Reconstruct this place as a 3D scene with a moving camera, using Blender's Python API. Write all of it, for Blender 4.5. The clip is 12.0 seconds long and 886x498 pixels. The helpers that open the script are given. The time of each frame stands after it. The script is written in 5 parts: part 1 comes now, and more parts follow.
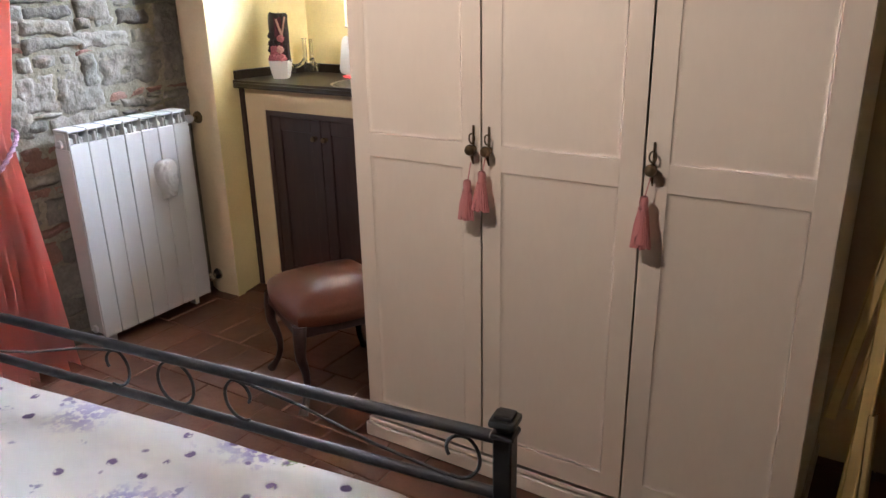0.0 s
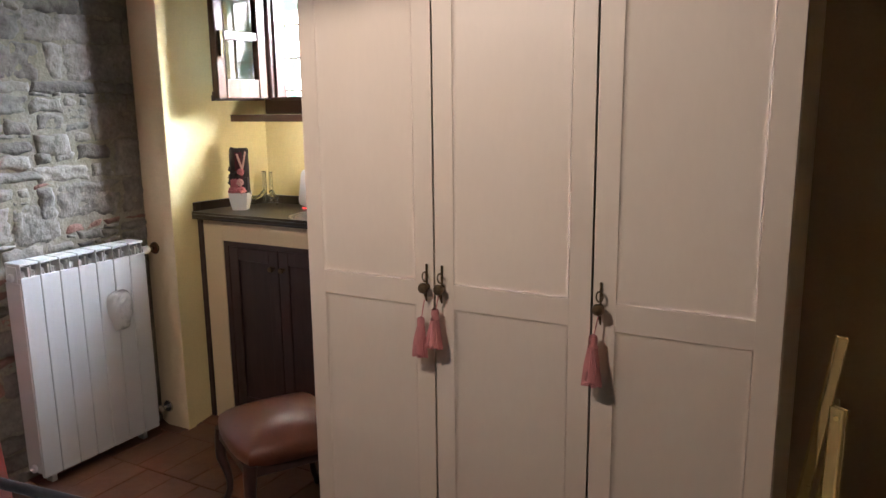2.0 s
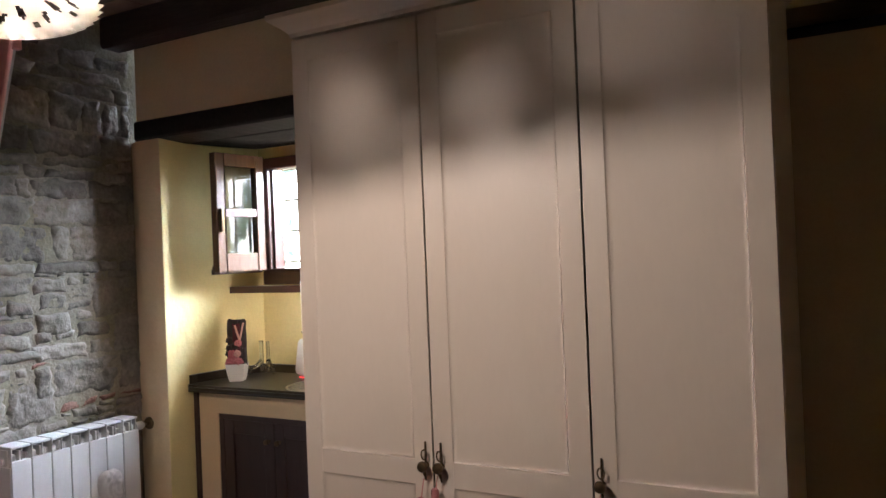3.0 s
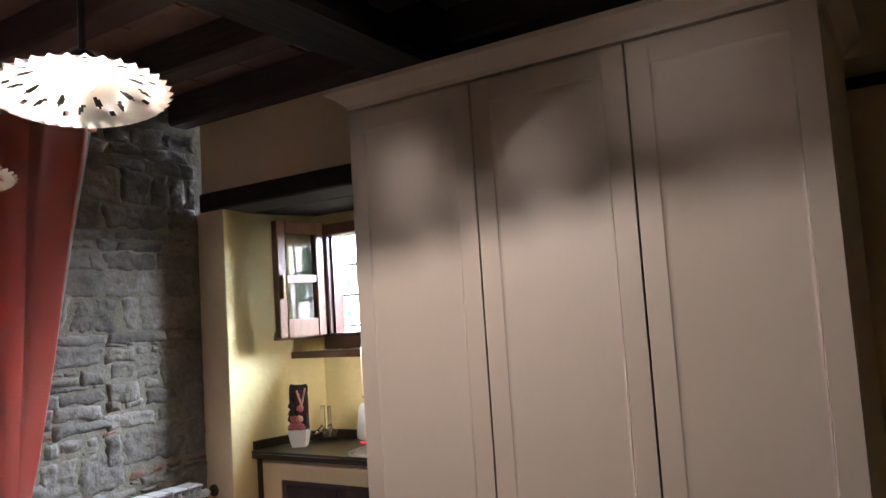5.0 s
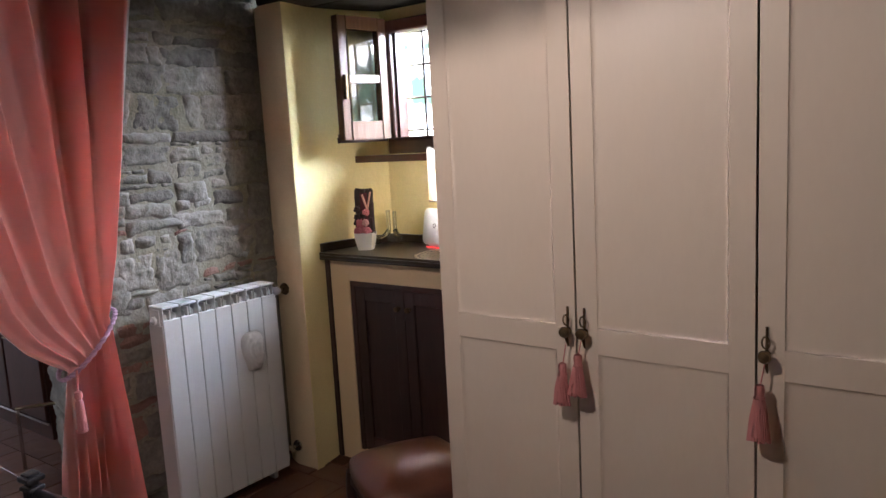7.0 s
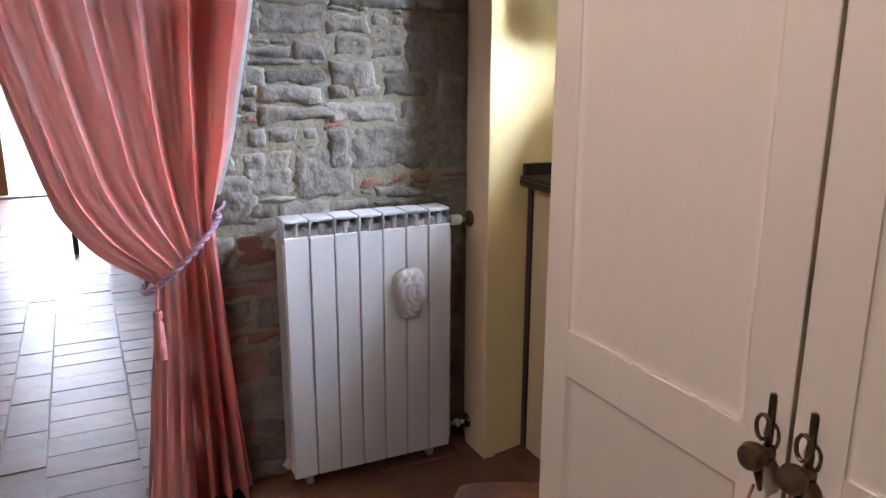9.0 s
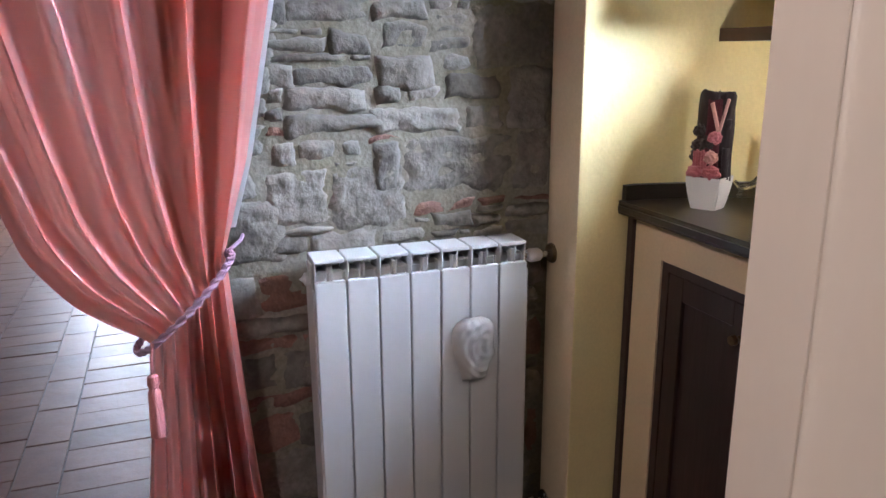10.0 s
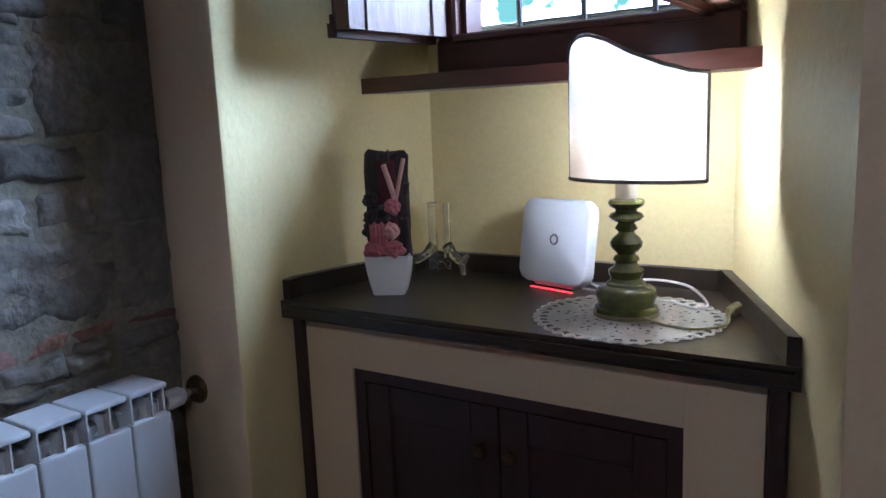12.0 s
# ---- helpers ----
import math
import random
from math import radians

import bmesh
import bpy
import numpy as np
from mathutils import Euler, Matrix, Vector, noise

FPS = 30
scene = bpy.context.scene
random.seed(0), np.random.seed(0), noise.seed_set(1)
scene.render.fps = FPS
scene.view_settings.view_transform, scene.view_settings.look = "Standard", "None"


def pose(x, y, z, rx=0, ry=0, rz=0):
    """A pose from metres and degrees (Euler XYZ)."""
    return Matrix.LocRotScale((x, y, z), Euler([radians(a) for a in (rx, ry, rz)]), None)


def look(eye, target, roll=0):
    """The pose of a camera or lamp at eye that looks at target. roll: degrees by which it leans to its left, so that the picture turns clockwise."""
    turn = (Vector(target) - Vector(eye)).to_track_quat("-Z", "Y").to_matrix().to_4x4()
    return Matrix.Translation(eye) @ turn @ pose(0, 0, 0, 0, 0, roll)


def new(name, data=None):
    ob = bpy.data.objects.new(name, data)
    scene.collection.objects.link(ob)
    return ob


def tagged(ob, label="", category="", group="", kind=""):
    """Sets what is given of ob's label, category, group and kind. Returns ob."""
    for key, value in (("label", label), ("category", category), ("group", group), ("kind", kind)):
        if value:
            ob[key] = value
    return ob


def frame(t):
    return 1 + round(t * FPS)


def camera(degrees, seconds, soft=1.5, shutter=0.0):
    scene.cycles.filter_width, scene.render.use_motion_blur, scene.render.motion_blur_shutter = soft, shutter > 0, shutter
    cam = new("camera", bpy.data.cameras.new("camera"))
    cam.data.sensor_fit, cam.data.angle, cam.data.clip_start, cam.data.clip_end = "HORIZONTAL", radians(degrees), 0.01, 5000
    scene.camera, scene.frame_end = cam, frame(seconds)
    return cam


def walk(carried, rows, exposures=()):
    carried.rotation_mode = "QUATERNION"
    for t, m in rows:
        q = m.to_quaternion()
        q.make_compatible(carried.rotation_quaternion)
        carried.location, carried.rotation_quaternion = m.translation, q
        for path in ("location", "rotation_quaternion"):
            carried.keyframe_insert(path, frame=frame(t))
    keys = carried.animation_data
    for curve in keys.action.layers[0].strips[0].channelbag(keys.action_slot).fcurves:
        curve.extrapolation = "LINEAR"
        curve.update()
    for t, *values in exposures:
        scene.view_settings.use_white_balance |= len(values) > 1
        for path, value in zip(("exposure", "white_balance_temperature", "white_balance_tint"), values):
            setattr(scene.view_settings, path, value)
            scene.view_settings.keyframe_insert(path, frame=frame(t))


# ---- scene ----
cam = camera(61.2, 12.0)
PATH = [
    (0, (1.389, -1.678, 1.427), (0.384, -0.089, 0.745), -1.2),
    (0.5, (1.397, -1.664, 1.417), (0.487, -0.058, 0.647), -0.5),
    (1, (1.398, -1.647, 1.421), (0.492, -0.02, 0.692), -0.2),
    (1.5, (1.405, -1.646, 1.442), (0.469, 0.019, 0.848), -0.2),
    (2, (1.411, -1.676, 1.485), (0.457, 0.04, 1.101), -0.7),
    (2.5, (1.415, -1.683, 1.507), (0.455, 0.064, 1.352), -0.8),
    (3, (1.43, -1.71, 1.558), (0.479, 0.049, 1.571), -2.3),
    (5, (1.43, -1.716, 1.577), (0.36, -0.036, 1.75), -3.7),
    (5.5, (1.4, -1.697, 1.572), (0.291, -0.034, 1.634), -3.1),
    (6, (1.37, -1.67, 1.541), (0.248, -0.016, 1.47), -2.4),
    (6.5, (1.347, -1.669, 1.523), (0.201, -0.039, 1.343), -2.6),
    (7, (1.307, -1.645, 1.497), (0.103, -0.075, 1.208), -3.1),
    (7.2, (1.275, -1.581, 1.486), (0.035, -0.05, 1.144), -3.5),
    (8.8, (0.951, -0.664, 1.389), (-0.719, 0.331, 0.919), -1.0),
    (9, (0.892, -0.58, 1.374), (-0.856, 0.264, 0.892), 0.2),
    (9.5, (0.704, -0.458, 1.357), (-1.142, 0.126, 0.856), -0.0),
    (10, (0.406, -0.346, 1.388), (-1.413, 0.311, 0.878), -0.4),
    (10.5, (0.14, -0.237, 1.303), (-1.592, 0.69, 0.928), -2.2),
    (11, (-0.076, -0.245, 1.326), (-1.434, 1.176, 0.955), -3.3),
    (11.5, (-0.175, -0.268, 1.337), (-1.318, 1.335, 0.984), -2.2),
    (12, (-0.19, -0.292, 1.342), (-1.265, 1.362, 1.009), -2.3),
]
EXPOSURES = [(0.0, 1.0, 6100, 14), (0.5, 1.25, 6150, 14), (1.0, 1.2, 6100, 15), (1.5, 0.9, 6200, 15), (2.5, 0.45, 6250, 16), (5.0, 0.12, 6050, 16), (7.0, 0.2, 6150, 18), (9.0, 0.5, 6000, 19), (10.0, 0.45, 5800, 18),
             (10.5, 0.52, 5600, 17), (11.0, 0.1, 5150, 16), (11.5, -0.35, 4850, 15), (12.0, -0.75, 4750, 15)]
walk(cam, [(t, look(eye, target, roll)) for t, eye, target, roll in PATH], EXPOSURES)

# ---- world, sun, daylight ----
SUN_DIR = Vector((0.80, -0.10, -0.60)).normalized()      # the way the sunlight travels
world = bpy.data.worlds.new("sky")
scene.world = world
world.use_nodes = True
wn = world.node_tree.nodes
sky = wn.new("ShaderNodeTexSky")
sky.sky_type = "NISHITA"
sky.sun_disc = False
sky.sun_elevation = math.asin(-SUN_DIR.z)
sky.sun_rotation = math.atan2(-SUN_DIR.x, -SUN_DIR.y)
world.node_tree.links.new(sky.outputs[0], wn["Background"].inputs[0])
wn["Background"].inputs[1].default_value = 0.12


def lamp(name, kind, m, power, color, **more):
    data = bpy.data.lights.new(name, kind)
    data.energy, data.color = power, color
    for key, value in more.items():
        if key == "size":
            data.shape, data.size, data.size_y = "RECTANGLE", value[0], value[1]
        elif key == "radius":
            data.shadow_soft_size = value
        elif key == "angle":
            data.angle = value
    ob = new(name, data)
    ob.matrix_world = m
    return ob


lamp("sun", "SUN", look((0, 0, 6), Vector((0, 0, 6)) + SUN_DIR), 5.0, (1.0, 0.93, 0.82), angle=radians(0.5))
# daylight of the niche window and of the open kitchen door
lamp("window_daylight", "AREA", look((-0.68, 2.0, 2.47), (-0.78, 1.10, 1.88)), 1350.0, (0.70, 0.84, 1.0), size=(2.6, 1.2))
lamp("door_daylight", "AREA", look((-8.02, -0.80, 1.15), (-4.0, -0.7, 0.3)), 105.0, (0.80, 0.88, 1.0), size=(0.95, 1.9))
TABLE_WARM = (1.0, 0.94, 0.84)
WARM = (1.0, 0.88, 0.77)
TABLE_BULB, CEILING_BULBS = 11.5, (24.0, 3.0)

# ---- materials ----


def material(name, color, rough=0.6, other=None, scale=8.0, amount=0.5, grain=0.0, grain_scale=120.0, metal=0.0, bump=0.0, bump_scale=60.0,
             stretch=(1, 1, 1), random=0.0, transmission=0.0, sheen=0.0, spec=0.5, emit=None, strength=0.0, coat=0.0):
    """A surface with slow stains towards another colour, fine grain, random tone per piece and fine relief."""
    m = bpy.data.materials.new(name)
    m.use_nodes = True
    nodes, links = m.node_tree.nodes, m.node_tree.links
    b = nodes["Principled BSDF"]
    b.inputs["Roughness"].default_value, b.inputs["Metallic"].default_value = rough, metal
    b.inputs["Transmission Weight"].default_value = transmission
    b.inputs["Specular IOR Level"].default_value = spec
    b.inputs["Sheen Weight"].default_value = sheen
    b.inputs["Coat Weight"].default_value = coat
    if emit:
        b.inputs["Emission Color"].default_value, b.inputs["Emission Strength"].default_value = (*emit, 1), strength
    coord, mapping = nodes.new("ShaderNodeTexCoord"), nodes.new("ShaderNodeMapping")
    mapping.inputs["Scale"].default_value = stretch
    links.new(coord.outputs["Object"], mapping.inputs[0])
    vec = mapping.outputs[0]
    info = nodes.new("ShaderNodeObjectInfo")
    if random:
        shift = nodes.new("ShaderNodeVectorMath")
        shift.operation = "ADD"
        mul = nodes.new("ShaderNodeMath")
        mul.operation = "MULTIPLY"
        mul.inputs[1].default_value = 37.0
        links.new(info.outputs["Random"], mul.inputs[0])
        links.new(vec, shift.inputs[0]), links.new(mul.outputs[0], shift.inputs[1])
        vec = shift.outputs[0]
    other = other or tuple(c * 0.8 for c in color)
    big = nodes.new("ShaderNodeTexNoise")
    big.inputs["Scale"].default_value, big.inputs["Detail"].default_value = scale, 5
    links.new(vec, big.inputs["Vector"])
    ramp = nodes.new("ShaderNodeValToRGB")
    ramp.color_ramp.elements[0].position, ramp.color_ramp.elements[1].position = 0.5 - 0.35 * amount, 0.5 + 0.35 * amount + 0.01
    ramp.color_ramp.elements[0].color, ramp.color_ramp.elements[1].color = (*other, 1), (*color, 1)
    links.new(big.outputs["Fac"], ramp.inputs[0])
    out = ramp.outputs[0]
    if grain:
        fine = nodes.new("ShaderNodeTexNoise")
        fine.inputs["Scale"].default_value, fine.inputs["Detail"].default_value = grain_scale, 3
        links.new(vec, fine.inputs["Vector"])
        val = nodes.new("ShaderNodeMapRange")
        val.inputs["From Min"].default_value, val.inputs["From Max"].default_value = 0.25, 0.75
        val.inputs["To Min"].default_value, val.inputs["To Max"].default_value = 1 - grain, 1 + grain
        links.new(fine.outputs["Fac"], val.inputs[0])
        hsv = nodes.new("ShaderNodeHueSaturation")
        links.new(out, hsv.inputs["Color"]), links.new(val.outputs[0], hsv.inputs["Value"])
        out = hsv.outputs[0]
    if random:
        tone = nodes.new("ShaderNodeMapRange")
        tone.inputs["To Min"].default_value, tone.inputs["To Max"].default_value = 1 - random, 1 + random
        links.new(info.outputs["Random"], tone.inputs[0])
        hsv = nodes.new("ShaderNodeHueSaturation")
        links.new(out, hsv.inputs["Color"]), links.new(tone.outputs[0], hsv.inputs["Value"])
        out = hsv.outputs[0]
    links.new(out, b.inputs["Base Color"])
    if bump:
        rough_tex = nodes.new("ShaderNodeTexNoise")
        rough_tex.inputs["Scale"].default_value, rough_tex.inputs["Detail"].default_value = bump_scale, 6
        links.new(vec, rough_tex.inputs["Vector"])
        bn = nodes.new("ShaderNodeBump")
        bn.inputs["Strength"].default_value, bn.inputs["Distance"].default_value = bump, 0.01
        links.new(rough_tex.outputs["Fac"], bn.inputs["Height"])
        links.new(bn.outputs[0], b.inputs["Normal"])
    return m


CREAM = material("cream_paint", (0.74, 0.63, 0.52), 0.45, (0.70, 0.585, 0.475), 3, 0.9, grain=0.012, grain_scale=90, bump=0.03, bump_scale=140, stretch=(1, 1, 0.3))
GAPSHADE = material("cream_shadow_gap", (0.10, 0.08, 0.06), 0.8)
PLASTER = material("yellow_plaster", (0.80, 0.69, 0.36), 0.75, (0.74, 0.61, 0.28), 3, 1.0, grain=0.04, bump=0.25, bump_scale=25)
BEIGE = material("beige_plaster", (0.74, 0.60, 0.40), 0.75, (0.68, 0.54, 0.33), 3, 1.0, grain=0.04, bump=0.25, bump_scale=25)
# darker copy of the beige: the shade around the wardrobe is in the colour
SHADEDWALL = material("shaded_beige_plaster", (0.50, 0.36, 0.22), 0.75, (0.44, 0.31, 0.18), 3, 1.0, grain=0.04, bump=0.25, bump_scale=25)
# grey slab set near black, so the window lamp does not whiten the soffit
SLAB = material("darkened_grey_slab", (0.05, 0.048, 0.046), 0.9, (0.03, 0.029, 0.028), 6, 0.9, spec=0.08, grain=0.15, bump=0.5, bump_scale=30)
MORTAR = material("lime_mortar", (0.25, 0.235, 0.20), 0.95, (0.15, 0.13, 0.075), 5, 0.9, grain=0.2, grain_scale=90, bump=1.0, bump_scale=26)
STONE = material("grey_sandstone", (0.235, 0.217, 0.188), 0.9, (0.115, 0.102, 0.080), 9, 0.9, grain=0.22, grain_scale=55, bump=1.0, bump_scale=34, random=0.28)
BRICK = material("old_brick", (0.24, 0.125, 0.09), 0.9, (0.15, 0.09, 0.07), 12, 0.9, grain=0.15, bump=0.8, bump_scale=50, random=0.2)
COTTO = material("waxed_cotto", (0.20, 0.088, 0.054), 0.46, (0.125, 0.054, 0.035), 7, 1.0, grain=0.10, bump=0.35, bump_scale=14, random=0.16, spec=0.38)
JOINT = material("grey_joint", (0.125, 0.075, 0.056), 0.5, grain=0.1, bump=0.3)
DARKWOOD = material("walnut_stain", (0.052, 0.026, 0.022), 0.40, (0.026, 0.013, 0.011), 6, 0.9, grain=0.2, grain_scale=60, stretch=(1, 1, 0.12), bump=0.1)
WINDOWWOOD = material("window_walnut", (0.085, 0.030, 0.018), 0.28, (0.05, 0.018, 0.012), 6, 0.9, grain=0.18, grain_scale=60, stretch=(0.15, 1, 1), bump=0.08)
SASHWOOD = material("weathered_sash", (0.17, 0.095, 0.060), 0.27, (0.10, 0.052, 0.032), 7, 0.9, grain=0.15, grain_scale=70, stretch=(1, 1, 0.15), bump=0.1)
BEAM = material("tarred_beam", (0.026, 0.020, 0.017), 0.78, (0.014, 0.011, 0.010), 7, 0.9, spec=0.25, grain=0.25, grain_scale=50, stretch=(1, 0.12, 1), bump=0.6, bump_scale=30)
JOIST = material("red_stained_joist", (0.065, 0.032, 0.024), 0.75, (0.035, 0.018, 0.014), 6, 0.9, grain=0.2, stretch=(0.15, 1, 1), bump=0.4)
CEILTILE = material("ceiling_terracotta", (0.24, 0.135, 0.10), 0.9, (0.15, 0.08, 0.06), 8, 0.9, grain=0.12, bump=0.3)
WHITE_ENAMEL = material("white_enamel", (0.60, 0.60, 0.59), 0.34, (0.58, 0.575, 0.555), 6, 0.6, bump=0.03)
IRON = material("black_iron", (0.020, 0.022, 0.028), 0.42, (0.035, 0.034, 0.036), 30, 0.5, metal=0.4, bump=0.15, bump_scale=200)
LEATHER = material("brown_leather", (0.150, 0.046, 0.022), 0.31, (0.085, 0.026, 0.014), 9, 0.9, grain=0.12, grain_scale=150, bump=0.12, bump_scale=300)
COUNTER = material("dark_stone_counter", (0.036, 0.025, 0.017), 0.30, (0.022, 0.015, 0.010), 10, 0.9, spec=0.35, grain=0.2, grain_scale=250, bump=0.04)
CURTAIN = material("pink_satin", (0.84, 0.45, 0.42), 0.30, (0.78, 0.37, 0.345), 3, 0.9, grain=0.05, grain_scale=300, sheen=0.55, coat=0.6, spec=1.0, bump=0.06, bump_scale=400)
ROPE = material("lilac_rope", (0.42, 0.27, 0.36), 0.7, (0.30, 0.18, 0.26), 60, 0.6, bump=0.3, bump_scale=200)
TASSEL = material("pink_tassel_thread", (0.60, 0.235, 0.22), 0.55, (0.48, 0.16, 0.16), 40, 0.9, stretch=(1, 1, 0.08), bump=0.5, bump_scale=260)
BRONZE = material("aged_bronze", (0.22, 0.15, 0.08), 0.42, (0.10, 0.07, 0.04), 80, 0.8, metal=0.9, bump=0.1)
CHROME = material("chrome", (0.62, 0.62, 0.62), 0.16, (0.55, 0.55, 0.55), 20, metal=1.0)
WHITE_PLASTIC = material("white_plastic", (0.80, 0.82, 0.86), 0.35, (0.78, 0.80, 0.84), 5, 0.4)
CERAMIC = material("white_ceramic", (0.82, 0.80, 0.77), 0.22, (0.78, 0.76, 0.73), 6, 0.5)
OLIVE = material("green_glazed_wood", (0.120, 0.130, 0.028), 0.24, (0.050, 0.042, 0.018), 32, 0.9, grain=0.12, bump=0.05, coat=0.3)
OLIVE_GOLD = material("worn_gilt_edge", (0.20, 0.16, 0.07), 0.4, (0.13, 0.10, 0.04), 60, 0.8, grain=0.15)
WAX = material("ivory_candle", (0.80, 0.74, 0.60), 0.45, spec=0.4)
LACE = material("cotton_lace", (0.78, 0.74, 0.67), 0.9, (0.68, 0.62, 0.54), 40, 0.8, bump=0.7, bump_scale=260)
BRAID = material("grey_gold_braid", (0.22, 0.18, 0.13), 0.7, (0.11, 0.09, 0.07), 300, 0.9, bump=0.6, bump_scale=420)
BARK = material("dark_bark", (0.035, 0.022, 0.022), 0.8, (0.018, 0.012, 0.012), 18, 0.9, grain=0.2, stretch=(1, 1, 0.2), bump=0.7, bump_scale=60)
MAROON = material("maroon_felt", (0.085, 0.015, 0.025), 0.9, bump=0.4, bump_scale=200)
PINKDRY = material("dried_pink", (0.50, 0.17, 0.19), 0.8, (0.38, 0.10, 0.12), 40, 0.9, bump=0.6, bump_scale=160)
PINKWOOD = material("pink_twine", (0.62, 0.36, 0.32), 0.75, (0.48, 0.25, 0.22), 90, 0.9, bump=0.4)
ACRYLIC = material("clear_acrylic", (0.95, 0.97, 0.95), 0.06, transmission=0.95, amount=0.1)
GLASS = material("window_glass", (0.98, 1.0, 1.0), 0.02, transmission=1.0, amount=0.1)
RED_LED = material("red_led", (0.8, 0.05, 0.05), 0.4, emit=(1.0, 0.06, 0.06), strength=2.2)
LOGO = material("grey_print", (0.16, 0.16, 0.17), 0.5)
CABLE = material("white_cable", (0.78, 0.77, 0.74), 0.45)
FLEX = material("olive_gold_flex", (0.20, 0.17, 0.07), 0.5)
PINE = material("pale_pine", (0.62, 0.46, 0.20), 0.5, (0.52, 0.36, 0.14), 8, 0.9, grain=0.08, stretch=(1, 1, 0.1))
REDWOOD = material("red_brown_wood", (0.16, 0.05, 0.03), 0.4, (0.10, 0.03, 0.02), 8, 0.9, stretch=(1, 1, 0.1))
CABINETWOOD = material("dull_mahogany", (0.105, 0.034, 0.024), 0.62, (0.065, 0.020, 0.015), 7, 0.9, spec=0.2, grain=0.15, stretch=(1, 1, 0.12))
WHITEBOARD = material("off_white_board", (0.62, 0.60, 0.55), 0.6)
GREY_STEEL = material("brushed_steel", (0.34, 0.35, 0.36), 0.38, (0.28, 0.28, 0.29), 12, 0.6, metal=0.7)
FRIDGE = material("grey_white_fridge", (0.62, 0.64, 0.66), 0.35, (0.58, 0.60, 0.62), 3, 0.6)
DOORWOOD = material("honey_door", (0.26, 0.105, 0.040), 0.4, (0.19, 0.07, 0.028), 6, 0.9, grain=0.12, stretch=(1, 1, 0.12))
AGEDCREAM = material("aged_cream_wood", (0.52, 0.44, 0.32), 0.6, (0.36, 0.27, 0.18), 12, 0.9, grain=0.1)
VOILE = material("white_voile", (0.80, 0.80, 0.80), 0.9)
BULBGLASS = material("lit_bulb", (1, 0.9, 0.75), 0.4, emit=(1.0, 0.80, 0.55), strength=30.0)
MATTRESS = material("mattress_ticking", (0.70, 0.66, 0.60), 0.9, bump=0.2)
IRONGRILLE = material("grille_iron", (0.03, 0.03, 0.035), 0.6, bump=0.2)


def shade_material(name, color, through_share):
    """Fabric or thin porcelain that lets the bulb's light through."""
    m = bpy.data.materials.new(name)
    m.use_nodes = True
    nodes, links = m.node_tree.nodes, m.node_tree.links
    out, b = nodes["Material Output"], nodes["Principled BSDF"]
    tex = nodes.new("ShaderNodeTexNoise")
    tex.inputs["Scale"].default_value = 160
    ramp = nodes.new("ShaderNodeValToRGB")
    ramp.color_ramp.elements[0].color, ramp.color_ramp.elements[1].color = (*[c * 0.93 for c in color], 1), (*color, 1)
    links.new(tex.outputs["Fac"], ramp.inputs[0])
    links.new(ramp.outputs[0], b.inputs["Base Color"])
    b.inputs["Roughness"].default_value = 0.8
    tr = nodes.new("ShaderNodeBsdfTranslucent")
    links.new(ramp.outputs[0], tr.inputs["Color"])
    mix = nodes.new("ShaderNodeMixShader")
    mix.inputs[0].default_value = through_share
    links.new(b.outputs[0], mix.inputs[1]), links.new(tr.outputs[0], mix.inputs[2]), links.new(mix.outputs[0], out.inputs[0])
    return m


SHADECLOTH = shade_material("cream_shade_cloth", (0.86, 0.80, 0.68), 0.5)
_satin = CURTAIN.node_tree
_satin.nodes["Principled BSDF"].inputs["Coat Roughness"].default_value = 0.24
_tr, _mix = _satin.nodes.new("ShaderNodeBsdfTranslucent"), _satin.nodes.new("ShaderNodeMixShader")
_tr.inputs[0].default_value, _mix.inputs[0].default_value = (0.94, 0.55, 0.46, 1), 0.44
_satin.links.new(_satin.nodes["Principled BSDF"].outputs[0], _mix.inputs[1]), _satin.links.new(_tr.outputs[0], _mix.inputs[2])
_satin.links.new(_mix.outputs[0], _satin.nodes["Material Output"].inputs[0])
PORCELAIN = shade_material("white_porcelain", (0.86, 0.82, 0.76), 0.42)


